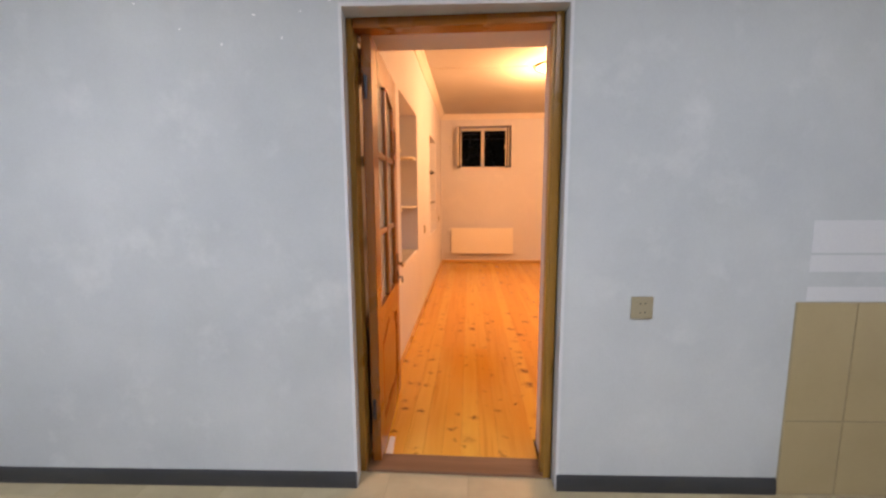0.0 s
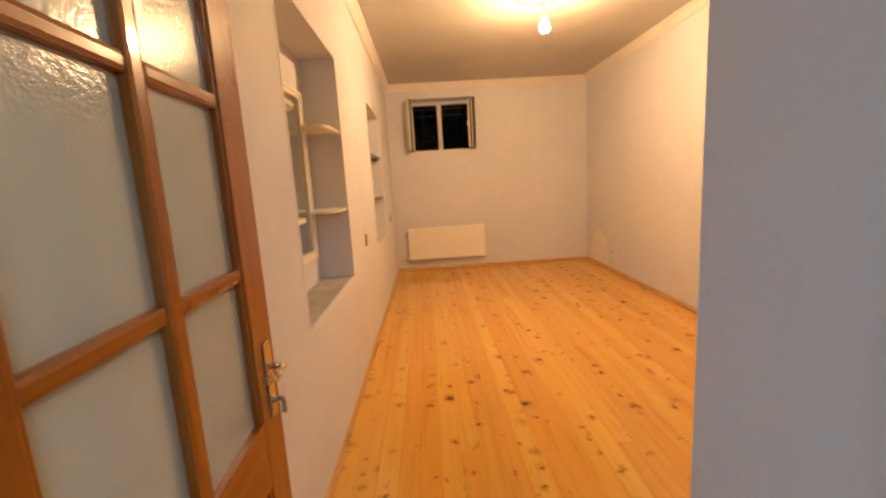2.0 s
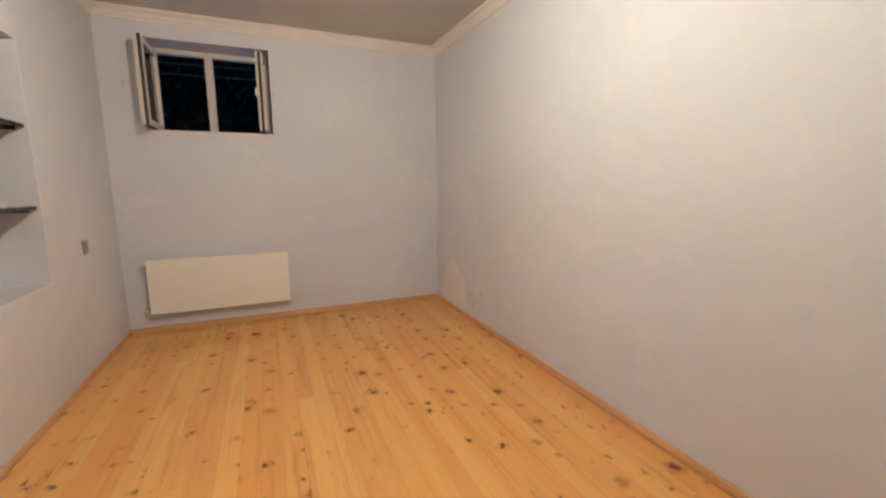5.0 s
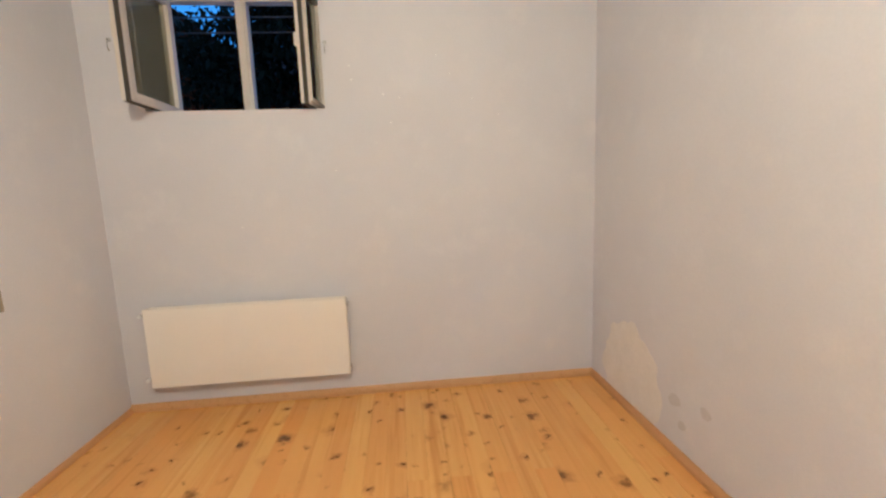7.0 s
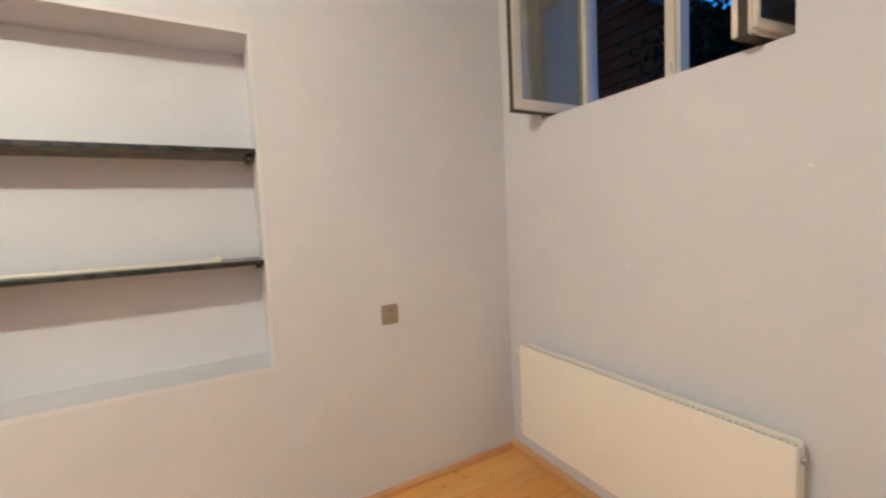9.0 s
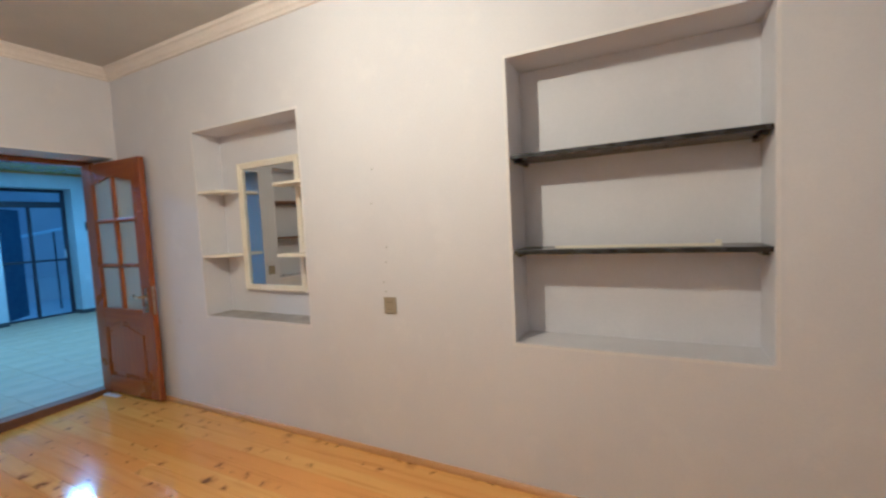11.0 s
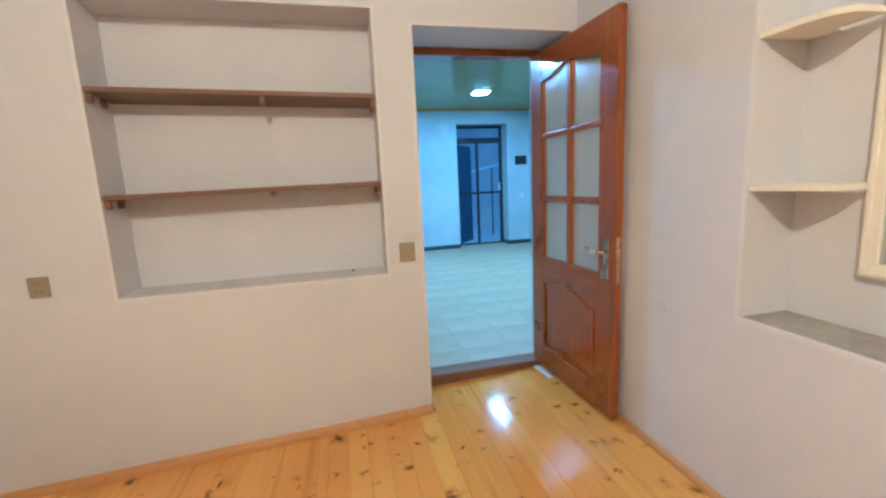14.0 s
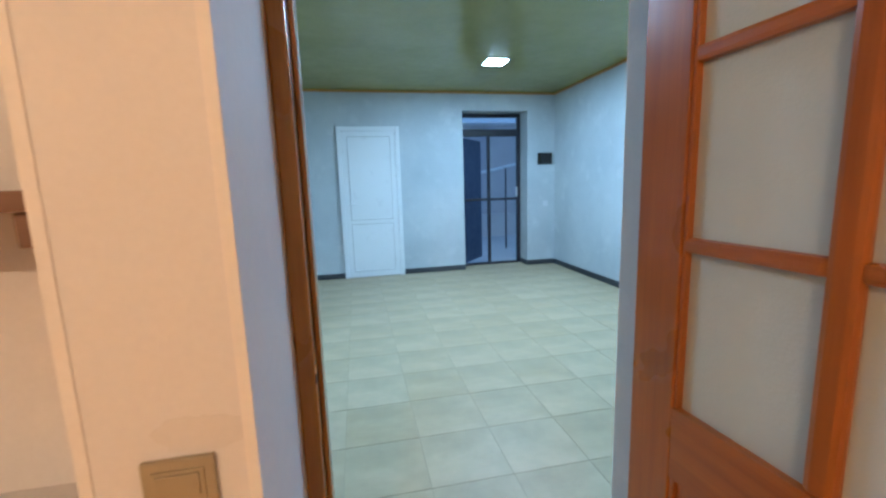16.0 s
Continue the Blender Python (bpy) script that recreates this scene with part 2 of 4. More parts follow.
ROOF = surface("dark_roof_sheet", (0.050, 0.018, 0.009), (0.065, 0.024, 0.011), 0.7, bumps=0.2, spec=0.05)
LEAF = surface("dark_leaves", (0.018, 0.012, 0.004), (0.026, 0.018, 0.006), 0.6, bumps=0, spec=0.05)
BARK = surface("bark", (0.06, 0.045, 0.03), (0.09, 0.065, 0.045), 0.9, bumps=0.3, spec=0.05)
HOTBULB = glow("lit_bulb", WARM, BULB_WATTS / (math.pi * 4 * math.pi * 0.038 ** 2))
LEDGLOW = glow("lit_led_panel", COOL, PANEL_WATTS / (math.pi * 0.22 * 0.22))


def tile_material():
    m, nt, b = start("beige_floor_tile")
    v = coords(nt, (1, 1, 1), per_object=True)
    vein = noise_tex(nt, coords(nt, (2.0, 9.0, 2.0), per_object=True), 1.0, 6, 0.6)
    spot = noise_tex(nt, v, 14, 4)
    oi = nt.nodes.new("ShaderNodeObjectInfo")
    col = mixrgb(nt, ramp(nt, vein, ((0.35, 0.0), (0.7, 1.0))), (0.47, 0.385, 0.235), (0.385, 0.31, 0.18))
    col = mixrgb(nt, ramp(nt, oi.outputs["Random"], ((0.0, 0.0), (0.3, 0.55), (0.5, 0.1), (0.8, 0.6), (1.0, 0.2))), col, (0.53, 0.45, 0.30))
    worn = noise_tex(nt, coords(nt), 2.2, 5, 0.6)
    col = mixrgb(nt, ramp(nt, worn, ((0.42, 0.0), (0.66, 0.7))), col, (0.36, 0.305, 0.195))
    col = mixrgb(nt, 0.2, col, ramp(nt, spot, ((0.3, 0.6), (0.7, 1.0))), "MULTIPLY")
    nt.links.new(col, b.inputs["Base Color"])
    nt.links.new(ramp(nt, spot, ((0.3, 0.34), (0.7, 0.52))), b.inputs["Roughness"])
    b.inputs["Specular IOR Level"].default_value = 0.32
    bump(nt, b, spot, 0.06, 0.004)
    return m


TILE = tile_material()
GROUT = surface("grey_grout", (0.37, 0.31, 0.20), (0.41, 0.345, 0.225), 0.9, bumps=0.1)


def mirror_material():
    m, nt, b = start("mirror_glass")
    b.inputs["Base Color"].default_value = (0.62, 0.65, 0.65, 1)
    b.inputs["Metallic"].default_value = 1.0
    b.inputs["Roughness"].default_value = 0.01
    return m


MIRROR = mirror_material()


# ---- mesh helpers ----
def box(bm, x0, x1, y0, y1, z0, z1, bevel=0.0):
    r = bmesh.ops.create_cube(bm, size=1.0)
    vs = r["verts"]
    for v in vs:
        v.co = Vector((x0 + (v.co.x + 0.5) * (x1 - x0), y0 + (v.co.y + 0.5) * (y1 - y0), z0 + (v.co.z + 0.5) * (z1 - z0)))
    if bevel:
        es = {e for v in vs for e in v.link_edges}
        bmesh.ops.bevel(bm, geom=list(es), offset=bevel, segments=2, profile=0.6, affect="EDGES")
    return bm


def cyl(bm, a, b2, r, r2=None, seg=20):
    a, b2 = Vector(a), Vector(b2)
    d = b2 - a
    m = Matrix.Translation((a + b2) / 2) @ d.to_track_quat("Z", "Y").to_matrix().to_4x4()
    bmesh.ops.create_cone(bm, cap_ends=True, segments=seg, radius1=r, radius2=r if r2 is None else r2, depth=d.length, matrix=m)
    return bm


def prism(bm, pts, axis, lo, hi, bevel=0.0):
    """A flat outline pulled out along one axis. The outline's pairs are the two other axes in order."""
    def place(p, w):
        c = list(p)
        c.insert(axis, w)
        return Vector(c)
    low = [bm.verts.new(place(p, lo)) for p in pts]
    top = [bm.verts.new(place(p, hi)) for p in pts]
    faces = [bm.faces.new(low), bm.faces.new(top[::-1])]
    n = len(pts)
    for i in range(n):
        faces.append(bm.faces.new((low[i], top[i], top[(i + 1) % n], low[(i + 1) % n])))
    bmesh.ops.recalc_face_normals(bm, faces=faces)
    if bevel:
        rim = [e for e in bm.edges if all(v in low for v in e.verts) or all(v in top for v in e.verts)]
        bmesh.ops.bevel(bm, geom=rim, offset=bevel, segments=2, profile=0.6, affect="EDGES")
    return bm


def lathe(bm, profile, centre, seg=32):
    rings = []
    for r, z in profile:
        rings.append([bm.verts.new((centre[0] + max(r, 1e-4) * math.cos(2 * math.pi * k / seg), centre[1] + max(r, 1e-4) * math.sin(2 * math.pi * k / seg), centre[2] + z)) for k in range(seg)])
    for a, b2 in zip(rings, rings[1:]):
        for k in range(seg):
            bm.faces.new((a[k], a[(k + 1) % seg], b2[(k + 1) % seg], b2[k]))
    bmesh.ops.recalc_face_normals(bm, faces=bm.faces[:])
    return bm


def B():
    return bmesh.new()


def obj(name, bm, mat, smooth=False):
    me = bpy.data.meshes.new(name)
    bm.to_mesh(me)
    bm.free()
    me.materials.append(mat)
    if smooth:
        for p in me.polygons:
            p.use_smooth = True
    return new(name, me)


def part(name, bm, mat, parent, label="", smooth=False):
    ob = obj(name, bm, mat, smooth)
    ob.parent = parent
    if label:
        tagged(ob, label=label)
    return ob


def thing(name, m, label, category, group="", kind=""):
    ob = new(name)
    ob.matrix_basis = m
    ob.empty_display_size = 0.1
    return tagged(ob, label, category, group, kind)


def structure(name, bm, mat, label, category):
    return tagged(obj(name, bm, mat), label, category, kind="structure")


# ---- plan ----
W, L, H = 3.105, 5.955, 2.85          # the room
HX0, HX1, HY0, HH = -2.26, 3.75, -5.515, 2.63   # the hall
HALL_TURN = 2.0
WY = -0.51                            # hall face of the wall between
DX0, DX1, DZ = 0.035, 0.950, 2.095      # doorway
N3 = (1.16, 2.465, 0.80, 2.168, 0.24)  # niche in the door wall
N1 = (1.09, 2.175, 0.75, 2.165, 0.22)   # niches in the long wall
N2 = (3.585, 4.64, 0.755, 2.17, 0.25)
WX0, WX1, WZ0, WZ1 = 0.315, 1.36, 1.85, 2.635   # window
EX0, EX1, EZ = -1.81, -0.79, 2.37    # house entrance


def grid_wall(bm, axis, lo, hi, cuts_u, cuts_z, depth_of):
    """A wall built cell by cell. depth_of(u, z) gives the solid span (from, to) across the wall, or None for an opening."""
    for u0, u1 in zip(cuts_u, cuts_u[1:]):
        for z0, z1 in zip(cuts_z, cuts_z[1:]):
            span = depth_of((u0 + u1) / 2, (z0 + z1) / 2)
            if span is None:
                continue
            if axis == "y":
                box(bm, u0, u1, span[0], span[1], z0, z1)
            else:
                box(bm, span[0], span[1], u0, u1, z0, z1)
    return bm


def sag(x, y):
    """Height of the old floor, which has sunk towards one corner."""
    return -0.025 - 0.043 * max(0.0, x) * max(0.0, 1 - y / 6.0)


def sink(bm):
    for v in bm.verts:
        v.co.z += sag(v.co.x, v.co.y)
    return bm


def splay(bm):
    """The long east wall runs out of square towards the door end."""
    for v in bm.verts:
        if v.co.x > W - 0.3:
            v.co.x += 0.07 * (1 - v.co.y / L)
    return bm


FOOT = -0.21


def inside(u, z, n):
    return n[0] < u < n[1] and n[2] < z < n[3]


# wall between hall and room: two skins, so that each side has its own paint
MID = -0.36
structure("wall_south", grid_wall(B(), "y", MID, 0, (0, DX0, DX1, N3[0], N3[1], W + 0.10), (FOOT, N3[2], DZ, N3[3], H),
          lambda u, z: None if DX0 < u < DX1 and z < DZ else ((MID, -N3[4]) if inside(u, z, N3) else (MID, 0))), WALL,
          "lilac-grey plastered wall with a doorway and a shelved niche", "wall")
HD0, HD1 = 0.046, 0.956               # the doorway at the hall's face
LEAN = pose(0.5, WY, 0, 0, 0, HALL_TURN) @ pose(-0.5, -WY, 0)   # the hall's face runs a little askew


def lean(bm):
    bmesh.ops.transform(bm, matrix=LEAN, verts=bm.verts[:])
    return bm


def lean_face(bm):
    for v in bm.verts:
        if abs(v.co.y - WY) < 0.001:
            v.co.y = (LEAN @ v.co).y
        elif abs(v.co.x - HD0) < 0.001 and v.co.z < DZ + 0.001:
            v.co.x = 0.022
    bmesh.ops.remove_doubles(bm, verts=bm.verts[:], dist=0.0005)
    return bm


structure("wall_hall_north", lean_face(grid_wall(B(), "y", WY, MID, (HX0, HD0, HD1, HX1), (FOOT, DZ, H),
          lambda u, z: None if HD0 < u < HD1 and z < DZ else (WY, MID))), HALLWALL,
          "blue-grey plastered hall wall around the doorway", "wall")
structure("wall_west", grid_wall(B(), "x", -0.4, 0, (MID, 0.0, N1[0], N1[1], N2[0], N2[1], L), (FOOT, N1[2], N2[2], N1[3], N2[3], H),
          lambda u, z: (-0.4, -N1[4]) if inside(u, z, N1) else ((-0.4, -N2[4]) if inside(u, z, N2) else (-0.4, 0))), WALL,
          "lilac-grey plastered wall with two recessed niches", "wall")
structure("wall_north", grid_wall(B(), "y", L, L + 0.42, (-0.4, WX0, WX1, W + 0.3), (FOOT, WZ0, WZ1, H),
          lambda u, z: None if inside(u, z, (WX0, WX1, WZ0, WZ1)) else (L, L + 0.42)), WALL,
          "lilac-grey plastered wall under a small high window", "wall")
structure("wall_east", splay(box(B(), W, W + 0.3, MID, L, FOOT, H)), WALL, "plain lilac-grey plastered wall, unevenly trowelled", "wall")
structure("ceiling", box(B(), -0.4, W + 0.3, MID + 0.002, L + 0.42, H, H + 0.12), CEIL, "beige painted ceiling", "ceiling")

# hall shell
structure("wall_hall_west", box(B(), HX0 - 0.3, HX0, HY0, MID, 0, H), HALLWALL, "blue-grey plastered hall wall", "wall")
structure("wall_hall_east", box(B(), HX1, HX1 + 0.3, HY0, MID, 0, H), HALLWALL, "blue-grey plastered hall wall", "wall")
structure("wall_hall_south", grid_wall(B(), "y", HY0 - 0.4, HY0, (HX0 - 0.3, EX0, EX1, HX1 + 0.3), (0, EZ, H),
          lambda u, z: None if EX0 < u < EX1 and z < EZ else (HY0 - 0.4, HY0)), HALLWALL,
          "blue-grey plastered hall wall with the entrance", "wall")
structure("ceiling_hall", box(B(), HX0, HX1, HY0, WY, HH, HH + 0.05), STRETCH, "glossy olive stretch ceiling", "ceiling")
structure("roof_slab", box(B(), HX0 - 0.3, HX1 + 0.3, HY0 - 0.4, MID, H + 0.001, H + 0.15), RENDERING, "plain slab over the hall", "roof")

# ceiling trim of the hall
_b = B()
for x0, x1, y0, y1 in ((HX0, HX1, HY0, HY0 + 0.025), (HX0, HX1, WY - 0.075, WY - 0.05), (HX0, HX0 + 0.025, HY0 + 0.025, WY - 0.025), (HX1 - 0.025, HX1, HY0 + 0.025, WY - 0.025)):
    box(_b, x0, x1, y0, y1, HH - 0.028, HH - 0.001, 0.004)
structure("trim", _b, TRIM, "ochre edge trim of the stretch ceiling", "trim")


# cornice of the room: a stepped cove swept round
def sweep_round(profile, x0, x1, y0, y1):
    """profile: pairs (out from the wall, height)."""
    bm = B()
    loops = []
    for d, z in profile:
        loops.append([bm.verts.new(c) for c in ((x0 + d, y0 + d, z), (x1 - d, y0 + d, z), (x1 - d, y1 - d, z), (x0 + d, y1 - d, z))])
    for a, b2 in zip(loops, loops[1:]):
        for k in range(4):
            bm.faces.new((a[k], a[(k + 1) % 4], b2[(k + 1) % 4], b2[k]))
    bmesh.ops.recalc_face_normals(bm, faces=bm.faces[:])
    return bm


structure("cornice", splay(sweep_round(((0.0, H - 0.092), (0.016, H - 0.090), (0.020, H - 0.074), (0.032, H - 0.064), (0.038, H - 0.046), (0.054, H - 0.028), (0.066, H - 0.022), (0.072, H - 0.006), (0.072, H)), 0, W, 0, L)),
          CORNICE, "cream moulded cornice round the ceiling", "cornice")
# fine surface lead along the ceiling to the lamp
structure("ceiling_lead", box(B(), 0.072, 1.30, 2.955, 2.963, H - 0.006, H, 0.001), CORNICE, "thin painted-over lamp lead", "cable")


# ---- skirting ----
def skirt_profile(h, d):
    return ((0, 0), (d, 0), (d, h * 0.45), (d * 0.72, h * 0.78), (d * 0.3, h), (0, h))


def skirt(name, axis, u0, u1, wall, side, h, d, mat, label, z=0.0, askew=False, sunk=False):
    """A board along a wall: axis is the one it runs along, side the way it faces."""
    bm = B()
    pts = [(wall + side * a, z + b2) for a, b2 in skirt_profile(h, d)]
    prism(bm, pts, 0 if axis == "x" else 1, u0, u1)
    if sunk:
        sink(bm)
        if axis == "y":
            splay(bm)
    return structure(name, lean(bm) if askew else bm, mat, label, "skirting")


SKL = "narrow varnished pine skirting strip"
skirt("baseboard", "x", DX1, W + 0.06, 0, 1, 0.05, 0.022, SKIRT, SKL, sunk=True)
skirt("baseboard", "x", 0, W, L, -1, 0.05, 0.022, SKIRT, SKL, sunk=True)
skirt("baseboard", "y", 0.0, L - 0.022, 0, 1, 0.035, 0.018, SKIRT, SKL, sunk=True)
skirt("baseboard", "y", 0.022, L - 0.022, W, -1, 0.05, 0.022, SKIRT, SKL, sunk=True)
SKD = "charcoal hall skirting board"
skirt("baseboard", "x", HX0, HD0 - 0.004, WY, -1, 0.075, 0.014, BASE, SKD, askew=True)
skirt("baseboard", "x", HD1 + 0.004, 1.94, WY, -1, 0.075, 0.014, BASE, SKD, askew=True)
skirt("baseboard", "x", HX0, EX0, HY0, 1, 0.075, 0.014, BASE, SKD)
skirt("baseboard", "x", EX1, 0.15, HY0, 1, 0.075, 0.014, BASE, SKD)
skirt("baseboard", "x", 1.025, HX1, HY0, 1, 0.075, 0.014, BASE, SKD)
skirt("baseboard", "y", HY0, WY, HX0, 1, 0.075, 0.014, BASE, SKD)
skirt("baseboard", "y", HY0, WY, HX1, -1, 0.075, 0.014, BASE, SKD)
skirt("baseboard", "y", HY0 - 0.3, HY0, EX0, 1, 0.075, 0.014, BASE, SKD)

# plaster bead at the doorway's hall corners, paler than the wall
_b = B()
box(_b, HD0 - 0.014, HD0, WY - 0.003, WY, 0.0, DZ + 0.014, 0.001)
box(_b, HD1, HD1 + 0.014, WY - 0.003, WY, 0.0, DZ + 0.014, 0.001)
box(_b, HD0, HD1, WY - 0.003, WY, DZ, DZ + 0.014, 0.001)
lean(_b)
structure("trim", _b, FRESH, "pale corner bead round the doorway", "trim")

# ---- inner door ----
FY = -0.378
frame_1 = thing("door_frame", pose(0.5, FY, 0), "olive-brown varnished wooden frame of the inner door", "door frame", kind="structure")
part("jamb", box(B(), 0.021 - 0.5, 0.060 - 0.5, -0.045, 0.040, 0, DZ, 0.006), FRAMEWOOD, frame_1)
part("jamb", box(B(), 0.912 - 0.5, DX1 - 0.5, -0.045, 0.045, 0, DZ, 0.006), FRAMEWOOD, frame_1)
part("stop", box(B(), 0.900 - 0.5, 0.9115 - 0.5, -0.045, 0.005, 0.03, DZ - 0.05, 0.003), FRAMEWOOD, frame_1)
part("head", box(B(), 0.060 - 0.5, 0.912 - 0.5, -0.045, 0.045, DZ - 0.045, DZ, 0.006), DOORRAIL, frame_1)
part("threshold", box(B(), 0.060 - 0.5, 0.912 - 0.5, -0.045, 0.085, -0.07, 0.014, 0.006), SILLWOOD, frame_1, "worn brown threshold")
part("strike_plate", box(B(), 0.910 - 0.5, 0.9125 - 0.5, 0.026, 0.040, 0.905, 0.965, 0.0005), BRASS, frame_1)
part("strike_hole", box(B(), 0.9105 - 0.5, 0.9125 - 0.5, 0.026, 0.040, 0.882, 0.904), HOLE, frame_1)
part("bare_edge", prism(B(), [(0.024, 0.79), (0.036, 0.74), (0.041, 0.76), (0.041, 0.88), (0.027, 0.881), (0.030, 0.84)], 0, 0.9108 - 0.5, 0.9125 - 0.5), SKIRT, frame_1, "bare wood where the varnish has chipped")


def wave_edge(u0, u1, z_side, z_mid, n=24):
    """A cathedral edge: level at both ends, rising in two S-curves to the middle."""
    out = []
    for k in range(n + 1):
        s = k / n
        c = 1 - abs(2 * s - 1)
        e = c * c * (3 - 2 * c)
        out.append((u0 + (u1 - u0) * s, z_side + (z_mid - z_side) * e))
    return out


def door_leaf():
    WD, HT, T, ST, SR = 0.840, 2.027, 0.045, 0.133, 0.128
    ang = math.degrees(math.atan2(0.83, -0.041))
    m = pose(0.121, -0.355, 0.026, 0, 0, ang)
    d = thing("door_1", m, "red-brown varnished wooden door with six frosted panes, standing open against the wall", "door", kind="structure")
    y0, y1 = 0.0, T
    part("stile", box(B(), 0, ST, y0, y1, -0.03, HT, 0.004), DOORWOOD, d)
    part("stile", box(B(), WD - SR, WD, y0, y1, -0.03, HT, 0.004), DOORWOOD, d)
    GB, GT = 0.747, 1.847
    top = wave_edge(ST, WD - SR, GT, GT + 0.05)
    part("top_rail", prism(B(), top + [(WD - SR, HT - 0.001), (ST, HT - 0.001)], 1, y0 + 0.001, y1 - 0.001), DOORRAIL, d)
    lock = wave_edge(ST, WD - SR, 0.570, 0.640)
    part("lock_rail", prism(B(), lock + [(WD - SR, GB), (ST, GB)], 1, y0 + 0.001, y1 - 0.001), DOORRAIL, d)
    part("bottom_rail", box(B(), ST, WD - SR, y0 + 0.001, y1 - 0.001, -0.03, 0.115), DOORRAIL, d)
    # raised lower panel
    part("panel", prism(B(), [(ST, 0.11), (WD - SR, 0.11)] + [(u, z) for u, z in wave_edge(ST, WD - SR, 0.575, 0.645)][::-1], 1, y0 + 0.014, y1 - 0.014), DOORWOOD, d)
    fld = [(ST + 0.045, 0.16), (WD - SR - 0.045, 0.16)] + [(u, z) for u, z in wave_edge(ST + 0.045, WD - SR - 0.045, 0.525, 0.590)][::-1]
    part("raised_field", prism(B(), fld, 1, y0 + 0.005, y1 - 0.005, 0.008), DOORWOOD, d)
    # moulding round the panel
    for a, b2, c, e in ((ST, ST + 0.014, 0.115, 0.57), (WD - SR - 0.014, WD - SR, 0.115, 0.57)):
        part("moulding", box(B(), a, b2, y0 + 0.004, y1 - 0.004, c, e, 0.003), DOORWOOD, d)
    part("moulding", box(B(), ST, WD - SR, y0 + 0.004, y1 - 0.004, 0.115, 0.129, 0.003), DOORWOOD, d)
    bars = (1.129, 1.522)
    mid = 0.430
    part("muntin", box(B(), mid - 0.024, mid + 0.024, y0 + 0.002, y1 - 0.002, GB, GT + 0.048, 0.012), DOORWOOD, d)
    for z in bars:
        for a, b2 in ((ST, mid - 0.020), (mid + 0.020, WD - SR)):
            part("glazing_bar", box(B(), a, b2, y0 + 0.005, y1 - 0.005, z - 0.017, z + 0.017, 0.010), DOORRAIL, d)
    # glazing beads beside the panes
    for a in (ST, WD - SR - 0.01):
        part("glazing_bead", box(B(), a, a + 0.01, y0 + 0.005, y1 - 0.005, GB, GT, 0.003), DOORWOOD, d)
    rows = (GB, bars[0], bars[1], None)
    for (a, b2, left) in ((ST, mid - 0.012, True), (mid + 0.012, WD - SR, False)):
        for k in range(3):
            z0 = rows[k] + (0.0 if k == 0 else 0.010)
            if k < 2:
                pts = [(a, z0), (b2, z0), (b2, rows[k + 1] - 0.010), (a, rows[k + 1] - 0.010)]
            else:
                up = [p for p in wave_edge(ST, WD - SR, GT + 0.003, GT + 0.053) if a <= p[0] <= b2]
                pts = [(a, z0), (b2, z0)] + up[::-1]
            p = part("pane", prism(B(), pts, 1, T / 2 - 0.002, T / 2 + 0.002), FROST, d, "frosted glass pane")
            p.visible_shadow = False
    # lock furniture on both faces
    hu = WD - 0.060
    for side in (-1, 1):
        f = y0 if side < 0 else y1
        reach = 0.042 if side < 0 else 0.022
        plate = part("lock_plate", box(B(), hu - 0.02, hu + 0.02, min(f, f + side * 0.007), max(f, f + side * 0.007), 0.732, 0.938, 0.003), BRASS, d, "worn brass lock plate")
        bm = B()
        cyl(bm, (hu, f, 0.868), (hu, f + side * reach, 0.868), 0.009, seg=16)
        pts = [(0, 0.0, 0), (-0.03, 0.004, 0.0), (-0.065, 0.002, -0.006), (-0.095, -0.004, 0.004), (-0.118, -0.012, 0.014)]
        for p, q in zip(pts, pts[1:]):
            cyl(bm, (hu + p[0], f + side * (reach + p[1] * 0.5), 0.868 + p[2]), (hu + q[0], f + side * (reach + q[1] * 0.5), 0.868 + q[2]), 0.0085, 0.0075, 14)
        part("lever", bm, BRASS, plate, "curved lever handle", True)
    bm = B()
    cyl(bm, (hu, -0.007, 0.775), (hu, -0.016, 0.775), 0.009, seg=16)
    box(bm, hu - 0.001, hu + 0.001, -0.034, -0.012, 0.770, 0.781)
    part("key", bm, STEEL, d, "key left in the lock")
    bm = B()
    box(bm, hu - 0.0015, hu + 0.0015, -0.037, -0.025, 0.735, 0.771, 0.001)
    part("key_tag", bm, STEEL, d)
    bm = B()
    box(bm, WD - 0.0005, WD + 0.002, 0.009, 0.031, 0.715, 0.950, 0.0008)
    box(bm, WD + 0.002, WD + 0.011, 0.012, 0.028, 0.858, 0.878, 0.002)
    part("latch_plate", bm, BRASS, d, "brass latch plate on the edge")
    for z in (0.22, 1.75):
        part("hinge", cyl(B(), (-0.012, y1 * 0.5 + 0.004, z), (-0.012, y1 * 0.5 + 0.004, z + 0.10), 0.008, seg=14), METAL, d)
    return d


door_leaf()
# folded paper wedge that holds the door
tagged(obj("paper_wedge", prism(B(), [(0.118, -0.285), (0.160, -0.285), (0.140, -0.09), (0.112, -0.09)], 2, -0.0315, -0.020, 0.002), WHITE),
       "folded white paper strip under the open door", "paper")


